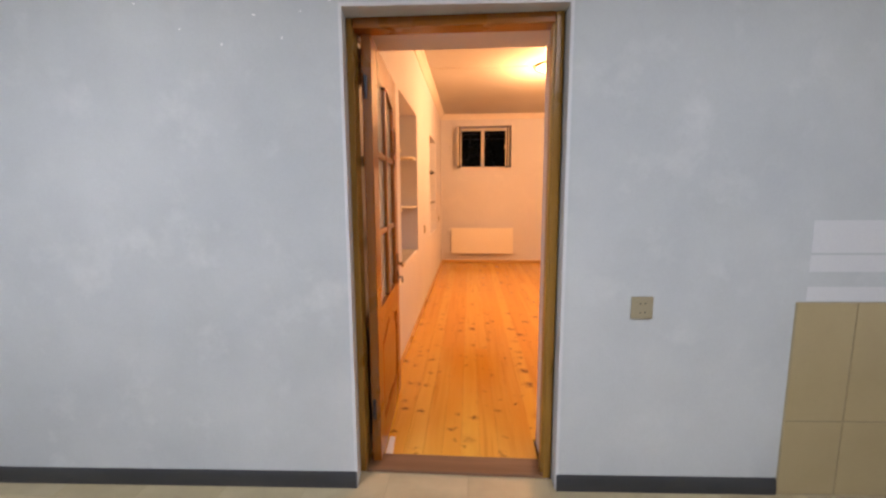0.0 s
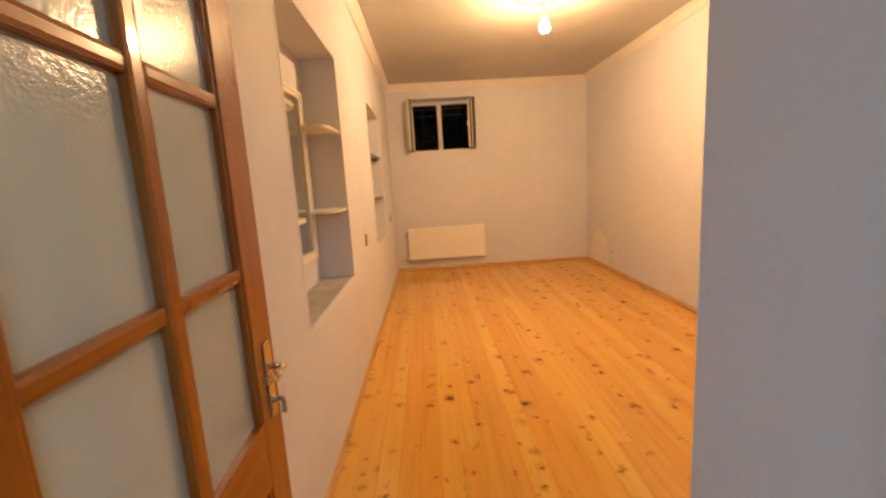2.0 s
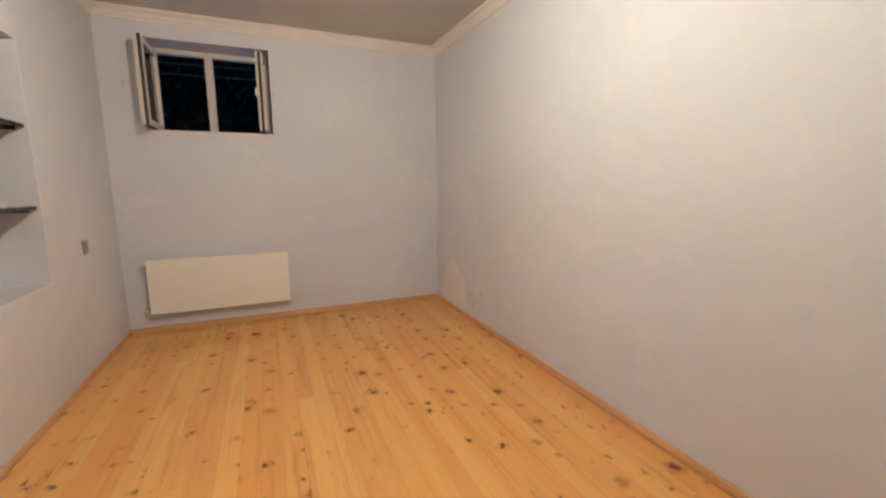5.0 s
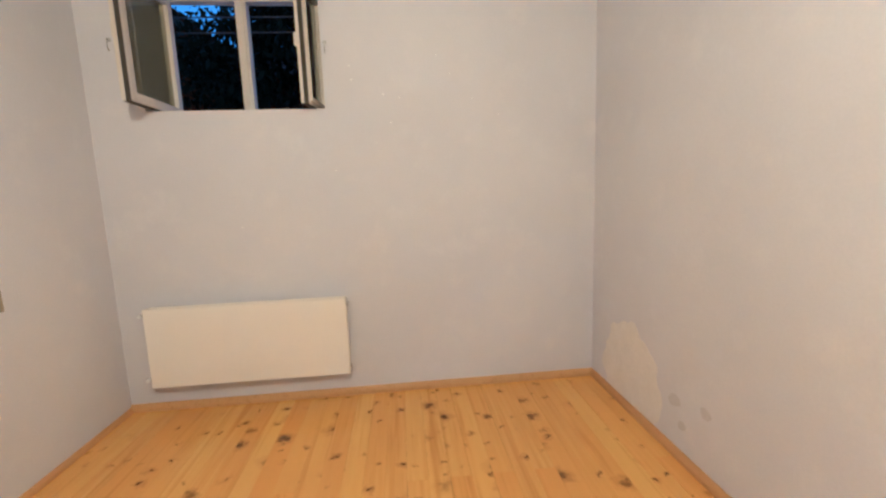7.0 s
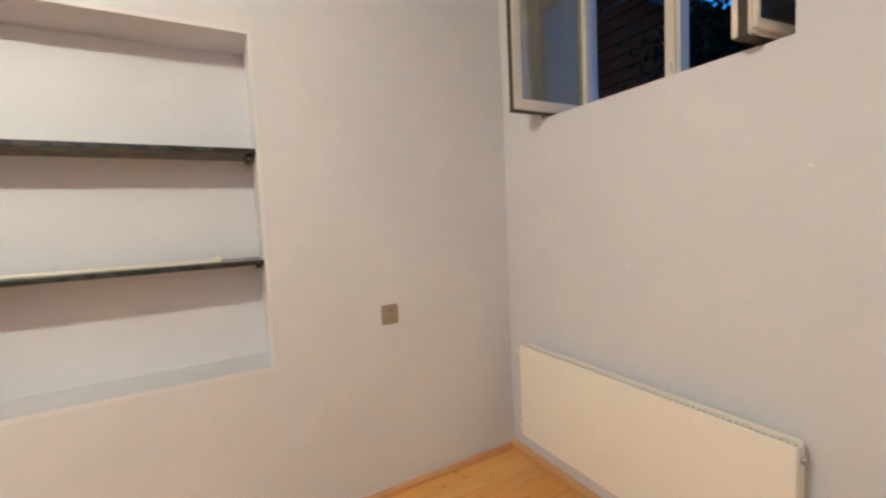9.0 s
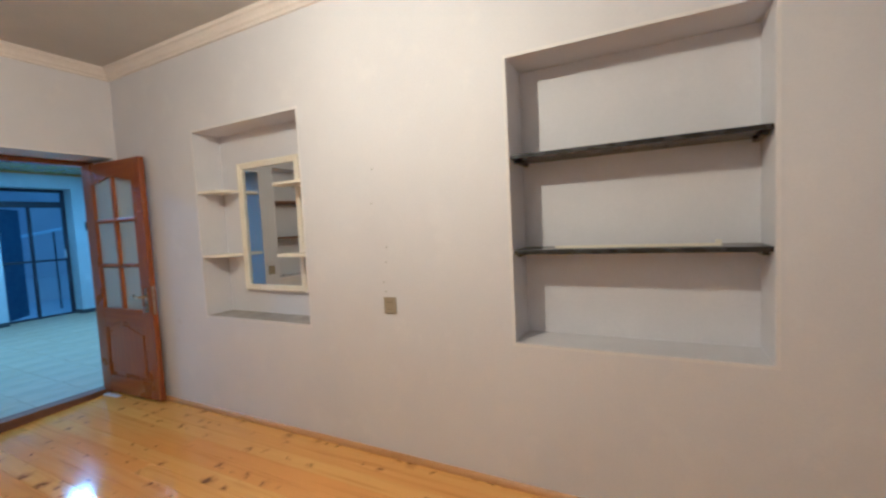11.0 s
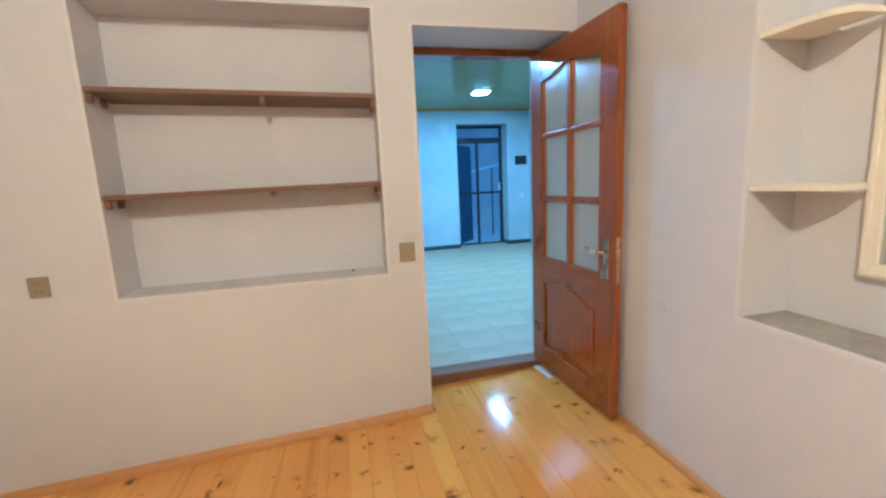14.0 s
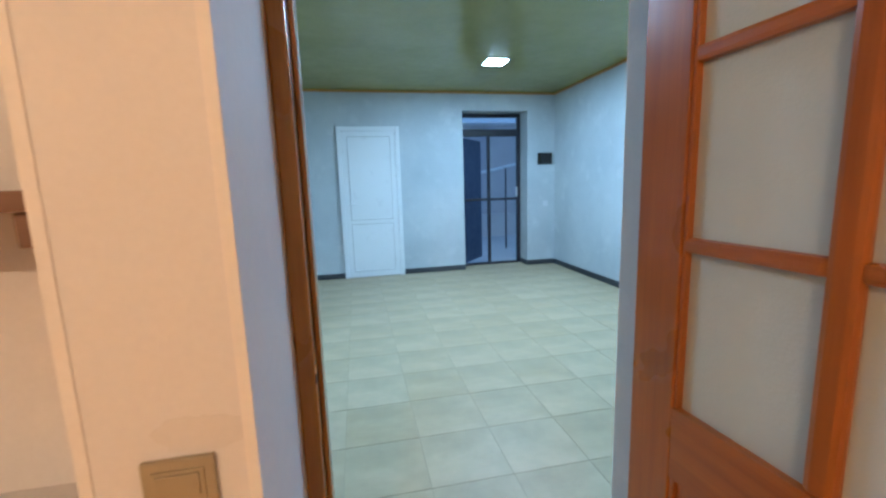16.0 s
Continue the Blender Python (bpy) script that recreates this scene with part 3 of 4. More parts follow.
# ---- ceiling lamp of the room ----
lamp = thing("pendant_lamp", pose(1.59, 2.97, H), "bare lit bulb hanging under a round white ceiling plate", "lamp")
part("ceiling_plate", lathe(B(), ((0.0, -0.030), (0.12, -0.030), (0.21, -0.026), (0.245, -0.014), (0.255, 0.0)), (0, 0, 0), 48), ENAMEL, lamp, "round white ceiling plate", True)
part("rim", lathe(B(), ((0.252, 0.0), (0.262, -0.004), (0.266, -0.014), (0.262, -0.022), (0.252, -0.018)), (0, 0, 0), 48), BRASS, lamp, "thin metal rim", True)
part("cord", cyl(B(), (0, 0, -0.03), (0, 0, -0.20), 0.004, seg=10), WHITE, lamp)
part("bulb_holder", lathe(B(), ((0.0, -0.185), (0.014, -0.187), (0.019, -0.20), (0.019, -0.235), (0.015, -0.245), (0.0, -0.245)), (0, 0, 0), 20), WHITE, lamp, "", True)
part("bulb", lathe(B(), ((0.013, -0.245), (0.018, -0.256), (0.031, -0.272), (0.038, -0.292), (0.036, -0.312), (0.025, -0.328), (0.0, -0.334)), (0, 0, 0), 20), HOTBULB, lamp, "lit warm bulb", True)


# ---- sockets ----
def socket(m, w, h, holes, name="wall_socket", label="beige plastic wall socket", switch=False):
    """Faces -y in its own space, centre at the origin."""
    s = thing(name, m, label, "socket")
    part("plate", box(B(), -w / 2, w / 2, -0.009, 0.0, -h / 2, h / 2, 0.003), SOCKET, s)
    part("insert", box(B(), -w * 0.36, w * 0.36, -0.0115, -0.008, -h * 0.38, h * 0.38, 0.0015), SOCKET, s)
    for x, z in holes:
        part("pin_hole", cyl(B(), (x, -0.0123, z), (x, -0.0105, z), 0.0032, seg=12), HOLE, s)
    if switch:
        part("rocker", box(B(), -w * 0.30, w * 0.30, -0.0155, -0.011, 0.006, h * 0.34, 0.002), SOCKET, s, "light-switch rocker")
    return s


FOUR = ((-0.011, 0.02), (0.011, 0.02), (-0.011, -0.02), (0.011, -0.02))
socket(LEAN @ pose(1.30, WY, 0.863), 0.092, 0.098, FOUR, label="beige double wall socket on the hall wall")
socket(pose(2.772, 0, 0.89, 0, 0, 180), 0.083, 0.098, FOUR, label="beige double wall socket beside the niche")
socket(pose(1.045, 0, 0.914, 0, 0, 180), 0.086, 0.108, ((-0.010, -0.022), (0.010, -0.022)), "switch_socket", "beige switch and socket plate beside the doorway", True)
socket(pose(0, 2.828, 0.914, 0, 0, 90), 0.085, 0.098, FOUR, label="beige double wall socket between the niches")
socket(pose(0, 5.195, 0.904, 0, 0, 90), 0.085, 0.098, FOUR, label="beige double wall socket near the window corner")


# ---- shelves ----
def shelf_board(name, m, l, d, t, mat, label, group, brackets, bmat, short=False, pin=0.02):
    """A board along local x from 0 to l, its back at y = 0 and its front at y = -d."""
    s = thing(name, m, label, "shelf", group)
    part("board", box(B(), 0.002, l - 0.002, -d, -0.002, 0, t, 0.003), mat, s)
    for x in brackets:
        if not short:
            part("support_block", box(B(), x - 0.012, x + 0.012, -d * 0.85, -0.003, -0.016, -0.0005, 0.003), bmat, s)
            continue
        middle = 0.1 < x / l < 0.9
        for near, drop in (((0.90, pin),) if middle else ((0.90, 0.042), (0.40, 0.042))):
            part("support_block", box(B(), x - 0.012, x + 0.012, -d * near - 0.012, -d * near + 0.012, -drop, -0.0005, 0.003), bmat, s)
    return s


for z, tip, pitch in ((1.752, 1.3, -3.0), (1.272, -0.6, 0.0)):
    shelf_board("niche_shelf", pose(N3[1], -N3[4], z, pitch, tip, 180), N3[1] - N3[0], 0.236, 0.024, BROWN,
                "red-brown wooden shelf board in the niche by the doorway", "brown niche shelves", (0.014, 0.75, N3[1] - N3[0] - 0.014), BROWN, True, 0.042 if z > 1.5 else 0.02)
for z in (1.682, 1.206):
    shelf_board("niche_shelf", pose(-N2[4], N2[0], z, 0, 0, 90), N2[1] - N2[0], 0.235, 0.022, BLACK,
                "glossy black shelf board in the niche near the window", "black niche shelves", (0.02, N2[1] - N2[0] - 0.02), BLACK)


def corner_shelf(y, way, z, along, notch):
    """A small triangular board in a corner of the mirror niche."""
    pts = [(-N1[4] + 0.002, y), (-0.008, y), (-0.010, y + way * (along - 0.10))]
    for k in range(1, 7):
        a = k / 6 * math.pi / 2
        pts.append((-0.012 - 0.085 * (1 - math.cos(a)), y + way * (along - 0.10 + 0.10 * math.sin(a))))
    pts += [(-N1[4] + notch, y + way * along), (-N1[4] + notch, y + way * 0.10), (-N1[4] + 0.002, y + way * 0.10)]
    tagged(obj("corner_shelf", prism(B(), pts, 2, z, z + 0.018, 0.002), CREAM), "cream painted corner shelf in the mirror niche", "shelf", "mirror niche corner shelves")


for z in (1.205, 1.700):
    corner_shelf(N1[0], 1, z, 0.235, 0.040)
    corner_shelf(N1[1], -1, z, 0.335, 0.056)


def wall_mirror(y0, y1, z0, z1):
    f, d = 0.047, 0.026
    x = -N1[4]
    m = thing("wall_mirror", pose(x + 0.0078, (y0 + y1) / 2, z0, 0, 0, -1.2), "mirror in a moulded cream frame hung in the niche", "mirror")
    a, h = (y1 - y0) / 2, z1 - z0
    part("mirror_glass", box(B(), 0.001, 0.010, -a + 0.01, a - 0.01, 0.01, h - 0.01), MIRROR, m, "slightly grey mirror glass")

    def rail(pts):
        bm = B()
        prism(bm, pts, 0, 0.001, d, 0.004)
        return bm
    for o, i, top in ((0, f, d), (0.006, f * 0.45, d + 0.006)):
        quads = (((-a + o, o), (a - o, o), (a - i, i), (-a + i, i)), ((-a + o, h - o), (-a + i, h - i), (a - i, h - i), (a - o, h - o)),
                 ((-a + o, o), (-a + i, i), (-a + i, h - i), (-a + o, h - o)), ((a - o, o), (a - o, h - o), (a - i, h - i), (a - i, i)))
        for q in quads:
            part("frame_rail" if o == 0 else "frame_lip", prism(B(), q, 0, 0.011 if o == 0 else d - 0.002, top, 0.003), MIRRORFRAME, m)
    return m


wall_mirror(1.312, 1.982, 0.93, 1.925)

# a plastic strip left lying on the lower black shelf
bm = B()
box(bm, -0.10, -0.080, 3.78, 4.46, 1.2285, 1.240, 0.002)
box(bm, -0.115, -0.075, 4.455, 4.475, 1.2285, 1.254, 0.003)
tagged(obj("plastic_strip", bm, CREAM), "thin cream plastic strip lying on the black shelf", "strip")
tagged(obj("scrap", prism(B(), [(-0.06, 3.72), (-0.02, 3.74), (-0.03, 3.80), (-0.07, 3.78)], 2, 1.2285, 1.234, 0.001), GRILLE), "small grey scrap on the black shelf", "scrap")
tagged(obj("screw_cap", lathe(B(), ((0.0, 0.008), (0.006, 0.0075), (0.008, 0.003), (0.008, 0.0)), (1.345, -0.165, N3[2] + 0.0005), 12), HOLE), "small dark screw cap lying in the niche", "screw cap")

# plugs in the long wall
for y, z in ((2.75, 1.72), (2.73, 1.52), (2.82, 1.26), (2.81, 1.17), (2.79, 1.05), (2.80, 0.995)):
    tagged(obj("wall_plug", cyl(B(), (-0.004, y, z), (0.003, y, z), 0.006, 0.005, 10), GRILLE), "small grey wall plug set in the plaster", "wall plug", "wall plugs")


# ---- plaster repair by the window corner ----
def blob(cy, cz, ry, rz, seed, n=72):
    r = random.Random(seed)
    ph = [r.uniform(0, 6.28) for _ in range(4)]
    out = []
    for k in range(n):
        a = 2 * math.pi * k / n
        f = 1 + 0.12 * math.sin(2 * a + ph[0]) + 0.08 * math.sin(3 * a + ph[1]) + 0.05 * math.sin(7 * a + ph[2]) + 0.03 * math.sin(13 * a + ph[3]) + r.uniform(-0.02, 0.02)
        out.append((cy + ry * f * math.cos(a), max(0.012, cz + rz * f * math.sin(a))))
    return out


structure("plaster_patch", splay(prism(B(), blob(5.49, 0.21, 0.27, 0.31, 3), 0, W - 0.0012, W + 0.01)), BARE, "pale rough filler patch low on the wall", "patch")


SMUDGE = surface("grey_scuff", (0.60, 0.585, 0.605), (0.66, 0.645, 0.665), 0.8, bumps=0.1)
for y, z, r in ((5.08, 0.235, 0.045), (4.87, 0.275, 0.035), (5.02, 0.13, 0.03)):
    structure("scuff", splay(prism(B(), blob(y, z, r, r * 0.7, int(y * 100)), 0, W - 0.0008, W + 0.01)), SMUDGE, "small grey scuff low on the wall", "scuff")


FAINT = plaster("rubbed_wall_paint", (0.635, 0.62, 0.65), (0.67, 0.66, 0.69), (0.71, 0.70, 0.72))
structure("scuff", prism(B(), blob(1.015, 0.995, 0.050, 0.030, 8), 1, -0.01, 0.0009), FAINT, "faint grey hand smudge above the switch", "scuff")
structure("scuff", prism(B(), blob(0.72, 0.68, 0.030, 0.022, 12), 0, -0.01, 0.0009), FAINT, "faint grey rub mark on the wall", "scuff")


DUST = surface("brown_dust", (0.37, 0.345, 0.31), (0.53, 0.51, 0.48), 0.9, big=5, mid=22, bumps=0.1, grain=0.3)


for n, x0, x1, y0, y1 in ((N1, -N1[4], -0.016, N1[0], N1[1]),):
    structure("dust_layer", box(B(), x0 + 0.001, x1, y0 + 0.001, y1 - 0.001, n[2] - 0.004, n[2] + 0.0008), DUST, "brown dust lying on the mirror niche ledge", "dust")


def niche_bead(axis, n, label):
    """A plaster edge round a niche, with its highlight put into a paler colour."""
    w, p = 0.016, 0.0022
    bm = B()
    for u0, u1, z0, z1 in ((n[0] - w, n[0], n[2] - w, n[3] + w), (n[1], n[1] + w, n[2] - w, n[3] + w), (n[0], n[1], n[2] - w, n[2]), (n[0], n[1], n[3], n[3] + w)):
        if axis == "y":
            box(bm, u0, u1, 0.0, p, z0, z1, 0.001)
        else:
            box(bm, 0.0, p, u0, u1, z0, z1, 0.001)
    return structure("trim", bm, EDGELIT, label, "trim")


niche_bead("y", N3, "plaster edge round the door-wall niche, its highlight painted paler")
niche_bead("x", N1, "plaster edge round the mirror niche, its highlight painted paler")
niche_bead("x", N2, "plaster edge round the far niche, its highlight painted paler")
# doorway edge, painted paler for the same highlight
_b = B()
box(_b, DX1, DX1 + 0.016, 0.0, 0.0022, 0.05, DZ + 0.016, 0.001)
box(_b, DX0, DX1, 0.0, 0.0022, DZ, DZ + 0.016, 0.001)
structure("trim", _b, EDGELIT, "plaster edge of the doorway, its highlight painted paler", "trim")

# ---- glints of the wall paint, drawn as white glitter flecks ----
# sparkle of light on the paint, put into a near-white colour
GLINT = surface("white_glint", (0.95, 0.95, 0.95), (0.97, 0.97, 0.97), 0.25, bumps=0.0)


def flecks(face_y, side, spots, label, m=None):
    r = random.Random(21)
    bm = B()
    for x, z in spots:
        a, q = r.uniform(0, 3.1), r.uniform(0.0042, 0.0070)
        pts = [(x + q * math.cos(a + k * 1.571) * (1.6 if k % 2 else 0.8), z + q * math.sin(a + k * 1.571)) for k in range(4)]
        prism(bm, pts, 1, min(face_y, face_y + side * 0.0012), max(face_y, face_y + side * 0.0012))
    if m is not None:
        bmesh.ops.transform(bm, matrix=m, verts=bm.verts[:])
    tagged(obj("wall_flecks", bm, GLINT), label, "flecks", kind="stuff")


flecks(L, -1, ((1.52, 2.10), (1.53, 2.02), (1.72, 1.93), (1.82, 1.91), (1.76, 1.76), (2.14, 2.05), (2.28, 1.90), (1.66, 1.64), (1.40, 1.47), (2.06, 2.16), (0.80, 1.14), (2.45, 1.80)), "tiny white flecks standing for glints on the wall by the window")
flecks(WY, -1, ((-0.22, 2.30), (-0.35, 2.24), (-0.28, 2.18), (-0.05, 2.26), (0.0, 2.12), (-0.12, 2.08), (-0.31, 2.07), (-0.52, 2.20), (-0.62, 2.02), (-0.45, 1.96), (-0.20, 1.98), (-0.80, 2.12)), "tiny white flecks standing for glints on the hall wall", LEAN)

# ---- radiator ----
def radiator():
    x0, x1, z0, z1, yb, yf = 0.20, 1.415, 0.165, 0.670, L - 0.035, L - 0.102
    r = thing("radiator", pose((x0 + x1) / 2, L - 0.06, z0), "cream steel panel radiator under the window", "radiator")
    a, h = (x1 - x0) / 2, z1 - z0
    f, b2 = yf - (L - 0.06), yb - (L - 0.06)
    part("front_panel", box(B(), -a, a, f, f + 0.014, 0, h, 0.005), ENAMEL, r)
    part("back_panel", box(B(), -a + 0.01, a - 0.01, b2 - 0.012, b2, 0.01, h - 0.001, 0.003), ENAMEL, r)
    for s in (-1, 1):
        part("side_cover", box(B(), min(s * a, s * (a - 0.006)), max(s * a, s * (a - 0.006)), f + 0.0145, b2 - 0.0125, 0.012, h - 0.004, 0.001), ENAMEL, r)
    bm = B()
    n = 60
    for k in range(n):
        x = -a + 0.02 + (2 * a - 0.04) * k / (n - 1)
        box(bm, x - 0.004, x + 0.004, f + 0.017, b2 - 0.014, h - 0.022, h - 0.016)
    part("top_grille", bm, GRILLE, r, "grey louvred top grille")
    part("fins", box(B(), -a + 0.012, a - 0.012, f + 0.016, b2 - 0.014, 0.03, h - 0.05), GRILLE, r)
    for z in (0.045, h - 0.045):
        v = part("valve", cyl(B(), (-a - 0.002, (f + b2) / 2, z), (-a - 0.045, (f + b2) / 2, z), 0.011, seg=16), STEEL, r, "", True)
        part("valve_cap", cyl(B(), (-a - 0.028, (f + b2) / 2 - 0.022, z), (-a - 0.028, (f + b2) / 2 + 0.055, z), 0.012, seg=16), WHITE, v, "white valve cap")
    part("air_vent", cyl(B(), (a + 0.001, (f + b2) / 2, h - 0.045), (a + 0.012, (f + b2) / 2, h - 0.045), 0.012, seg=16), STEEL, r)
    part("plug", cyl(B(), (a + 0.001, (f + b2) / 2, 0.045), (a + 0.010, (f + b2) / 2, 0.045), 0.012, seg=16), STEEL, r)
    for x in (-a * 0.7, a * 0.7):
        part("bracket", box(B(), x - 0.015, x + 0.015, b2 + 0.001, b2 + 0.034, 0.06, h - 0.06, 0.002), STEEL, r)


radiator()


# ---- window ----
def window():
    yf = 6.25
    w = thing("window_1", pose((WX0 + WX1) / 2, yf, WZ0), "old cream-painted double window, both sashes open inwards at dusk", "window", kind="structure")
    a, h = (WX1 - WX0) / 2, WZ1 - WZ0
    t = 0.045
    part("window_frame", box(B(), -a, -a + t, 0, 0.07, 0, h, 0.004), WINPAINT, w)
    part("window_frame", box(B(), a - t, a, 0, 0.07, 0, h, 0.004), WINPAINT, w)
    part("window_frame", box(B(), -a + t, a - t, 0, 0.07, h - t, h, 0.004), WINPAINT, w)
    part("window_sill", box(B(), -a + t, a - t, 0, 0.09, 0, 0.035, 0.004), WINPAINT, w)
    part("mullion", box(B(), -0.055, 0.015, -0.004, 0.066, 0.035, h - t, 0.006), WINPAINT, w)
    part("mullion_bead", box(B(), -0.038, -0.002, -0.016, -0.003, 0.035, h - t, 0.005), WINPAINT, w)
    for x, z in ((-0.02, 0.13), (-a + 0.06, 0.13), (-0.02, 0.60)):
        part("catch", box(B(), x - 0.008, x + 0.008, -0.028, -0.002, z - 0.014, z + 0.014, 0.003), WINPAINT, w)
    # iron bars outside, high up
    for z in (h - 0.10, h - 0.20):
        part("outer_bar", cyl(B(), (-a + t, 0.12, z), (a - t, 0.12, z + 0.01), 0.006, seg=10), METAL, w)

    def sash(hx, ang, mirror, ln):
        s = new("sash")
        s.parent = w
        s.matrix_basis = pose(hx, -0.004, 0.012, 0, 0, ang)
        st, th, hh = 0.052, 0.052, h - 0.055
        lo, hi = (0, th) if mirror else (-th, 0)
        room = 1 if mirror else -1          # the face that looks into the room when the sash is shut
        one = box(B(), 0, st, lo, hi, 0, hh, 0.006)
        box(one, ln - st, ln, lo, hi, 0, hh, 0.006)
        box(one, st, ln - st, lo, hi, 0, st, 0.005)
        box(one, st, ln - st, lo, hi, hh - st, hh, 0.005)
        part("sash_frame", one, WINPAINT, s)
        face = lo if mirror else hi
        lip = face - 0.012 * room
        y_lo, y_hi = min(face, lip), max(face, lip)
        rim = box(B(), 0.012, 0.034, y_lo, y_hi, 0.012, hh - 0.012, 0.004)
        box(rim, ln - 0.034, ln - 0.012, y_lo, y_hi, 0.012, hh - 0.012, 0.004)
        box(rim, 0.034, ln - 0.034, y_lo, y_hi, 0.012, 0.034, 0.004)
        box(rim, 0.034, ln - 0.034, y_lo, y_hi, hh - 0.034, hh - 0.012, 0.004)
        part("sash_rebate", rim, WINPAINT, s)
        mid = (lo + hi) / 2
        edge = box(B(), ln, ln + 0.004, mid - 0.004, hi - 0.004, 0.0, hh)
        box(edge, 0.0, ln, lo + 0.006, hi - 0.006, -0.004, -0.0005)
        part("edge_strip", edge, RUBBER, s, "dark worn edge strip")
        g = part("pane", box(B(), st - 0.004, ln - st + 0.004, mid - 0.002, mid + 0.002, st - 0.004, hh - st + 0.004), TINTED, s, "dark olive-tinted glass")
        g.visible_shadow = False
        part("sash_handle", box(B(), ln - st * 0.75, ln - st * 0.25, lo - 0.018, lo, hh * 0.45, hh * 0.55, 0.003), WINPAINT, s)
        for z in (0.10, hh - 0.16):
            part("hinge", cyl(B(), (-0.004, mid, z), (-0.004, mid, z + 0.07), 0.007, seg=12), STEEL, s)
        return s
    sash(-a + 0.030, -91.0, True, 0.525)
    sash(a - 0.030, -95.5, False, 0.40)


window()
for x, z in ((0.171, 2.25), (1.385, 2.235)):
    hook = thing("window_hook", pose(x, L, z), "small steel hook on the wall beside the window", "hook", "window hooks")
    bm = B()
    cyl(bm, (0, 0, 0), (0, -0.022, 0), 0.004, seg=10)
    cyl(bm, (0, -0.022, 0.004), (0, -0.026, -0.05), 0.0035, 0.003, 10)
    cyl(bm, (0, -0.026, -0.05), (0, -0.012, -0.062), 0.003, seg=10)
    part("hook", bm, STEEL, hook)
    part("screw_plate", cyl(B(), (0, 0, 0), (0, -0.003, 0), 0.012, seg=16), STEEL, hook)


# ---- hall fittings ----
def led_panel(x, y):
    p = thing("ceiling_light", pose(x, y, HH), "square lit white LED ceiling light", "lamp", "hall ceiling lights")
    part("frame", prism(B(), [(-0.125, -0.125), (0.125, -0.125), (0.125, 0.125), (-0.125, 0.125)], 2, -0.012, -0.0005, 0.003), WHITE, p)
    part("diffuser", box(B(), -0.11, 0.11, -0.11, 0.11, -0.0145, -0.0125), LEDGLOW, p, "glowing diffuser")


# the third panel is unseen, added to brighten the hall's east side
for x, y in ((-0.79, -4.02), (-0.95, -2.30), (1.55, -2.30)):
    led_panel(x, y)


def pvc_door():
    x0, x1, z1 = 0.155, 1.02, 2.14
    d = thing("door_2", pose((x0 + x1) / 2, HY0, 0), "closed white plastic door with two flush panels", "door", kind="structure")
    a = (x1 - x0) / 2
    t = 0.062
    for s in (-1, 1):
        part("jamb", box(B(), min(s * a, s * (a - t)), max(s * a, s * (a - t)), 0.001, 0.05, 0, z1, 0.006), WHITE, d)
    part("head", box(B(), -a + t, a - t, 0.001, 0.05, z1 - t, z1, 0.006), WHITE, d)
    b2 = a - t - 0.003
    leaf = part("leaf", box(B(), -b2, b2, 0.001, 0.035, 0.006, z1 - t - 0.003, 0.003), WHITE, d)
    for z0, z2 in ((0.11, 0.76), (0.86, 1.985)):
        # grey strips paint the shadow gap round each panel
        for q in ((-b2 + 0.069, -b2 + 0.075, z0 - 0.021, z2 + 0.021), (b2 - 0.075, b2 - 0.069, z0 - 0.021, z2 + 0.021)):
            part("shadow_line", box(B(), q[0], q[1], 0.0352, 0.0362, q[2], q[3]), GRILLE, leaf)
        for q in (z0 - 0.021, z2 + 0.015):
            part("shadow_line", box(B(), -b2 + 0.075, b2 - 0.075, 0.0352, 0.0362, q, q + 0.006), GRILLE, leaf)
        part("panel", box(B(), -b2 + 0.09, b2 - 0.09, 0.036, 0.040, z0, z2, 0.002), WHITE, leaf)
        for q in ((-b2 + 0.075, -b2 + 0.09, z0 - 0.015, z2 + 0.015), (b2 - 0.09, b2 - 0.075, z0 - 0.015, z2 + 0.015)):
            part("bead", box(B(), q[0], q[1], 0.0355, 0.047, q[2], q[3], 0.004), WHITE, leaf)
        for q in (z0 - 0.015, z2):
            part("bead", box(B(), -b2 + 0.09, b2 - 0.09, 0.0355, 0.047, q, q + 0.015, 0.004), WHITE, leaf)
    bm = B()
    box(bm, b2 - 0.055, b2 - 0.025, 0.0355, 0.043, 0.93, 1.15, 0.003)
    part("handle_plate", bm, WHITE, leaf)
    bm = B()
    cyl(bm, (b2 - 0.04, 0.043, 1.06), (b2 - 0.04, 0.085, 1.06), 0.009, seg=14)
    cyl(bm, (b2 - 0.035, 0.082, 1.06), (b2 - 0.16, 0.082, 1.06), 0.009, 0.008, 14)
    part("lever", bm, WHITE, leaf)


pvc_door()


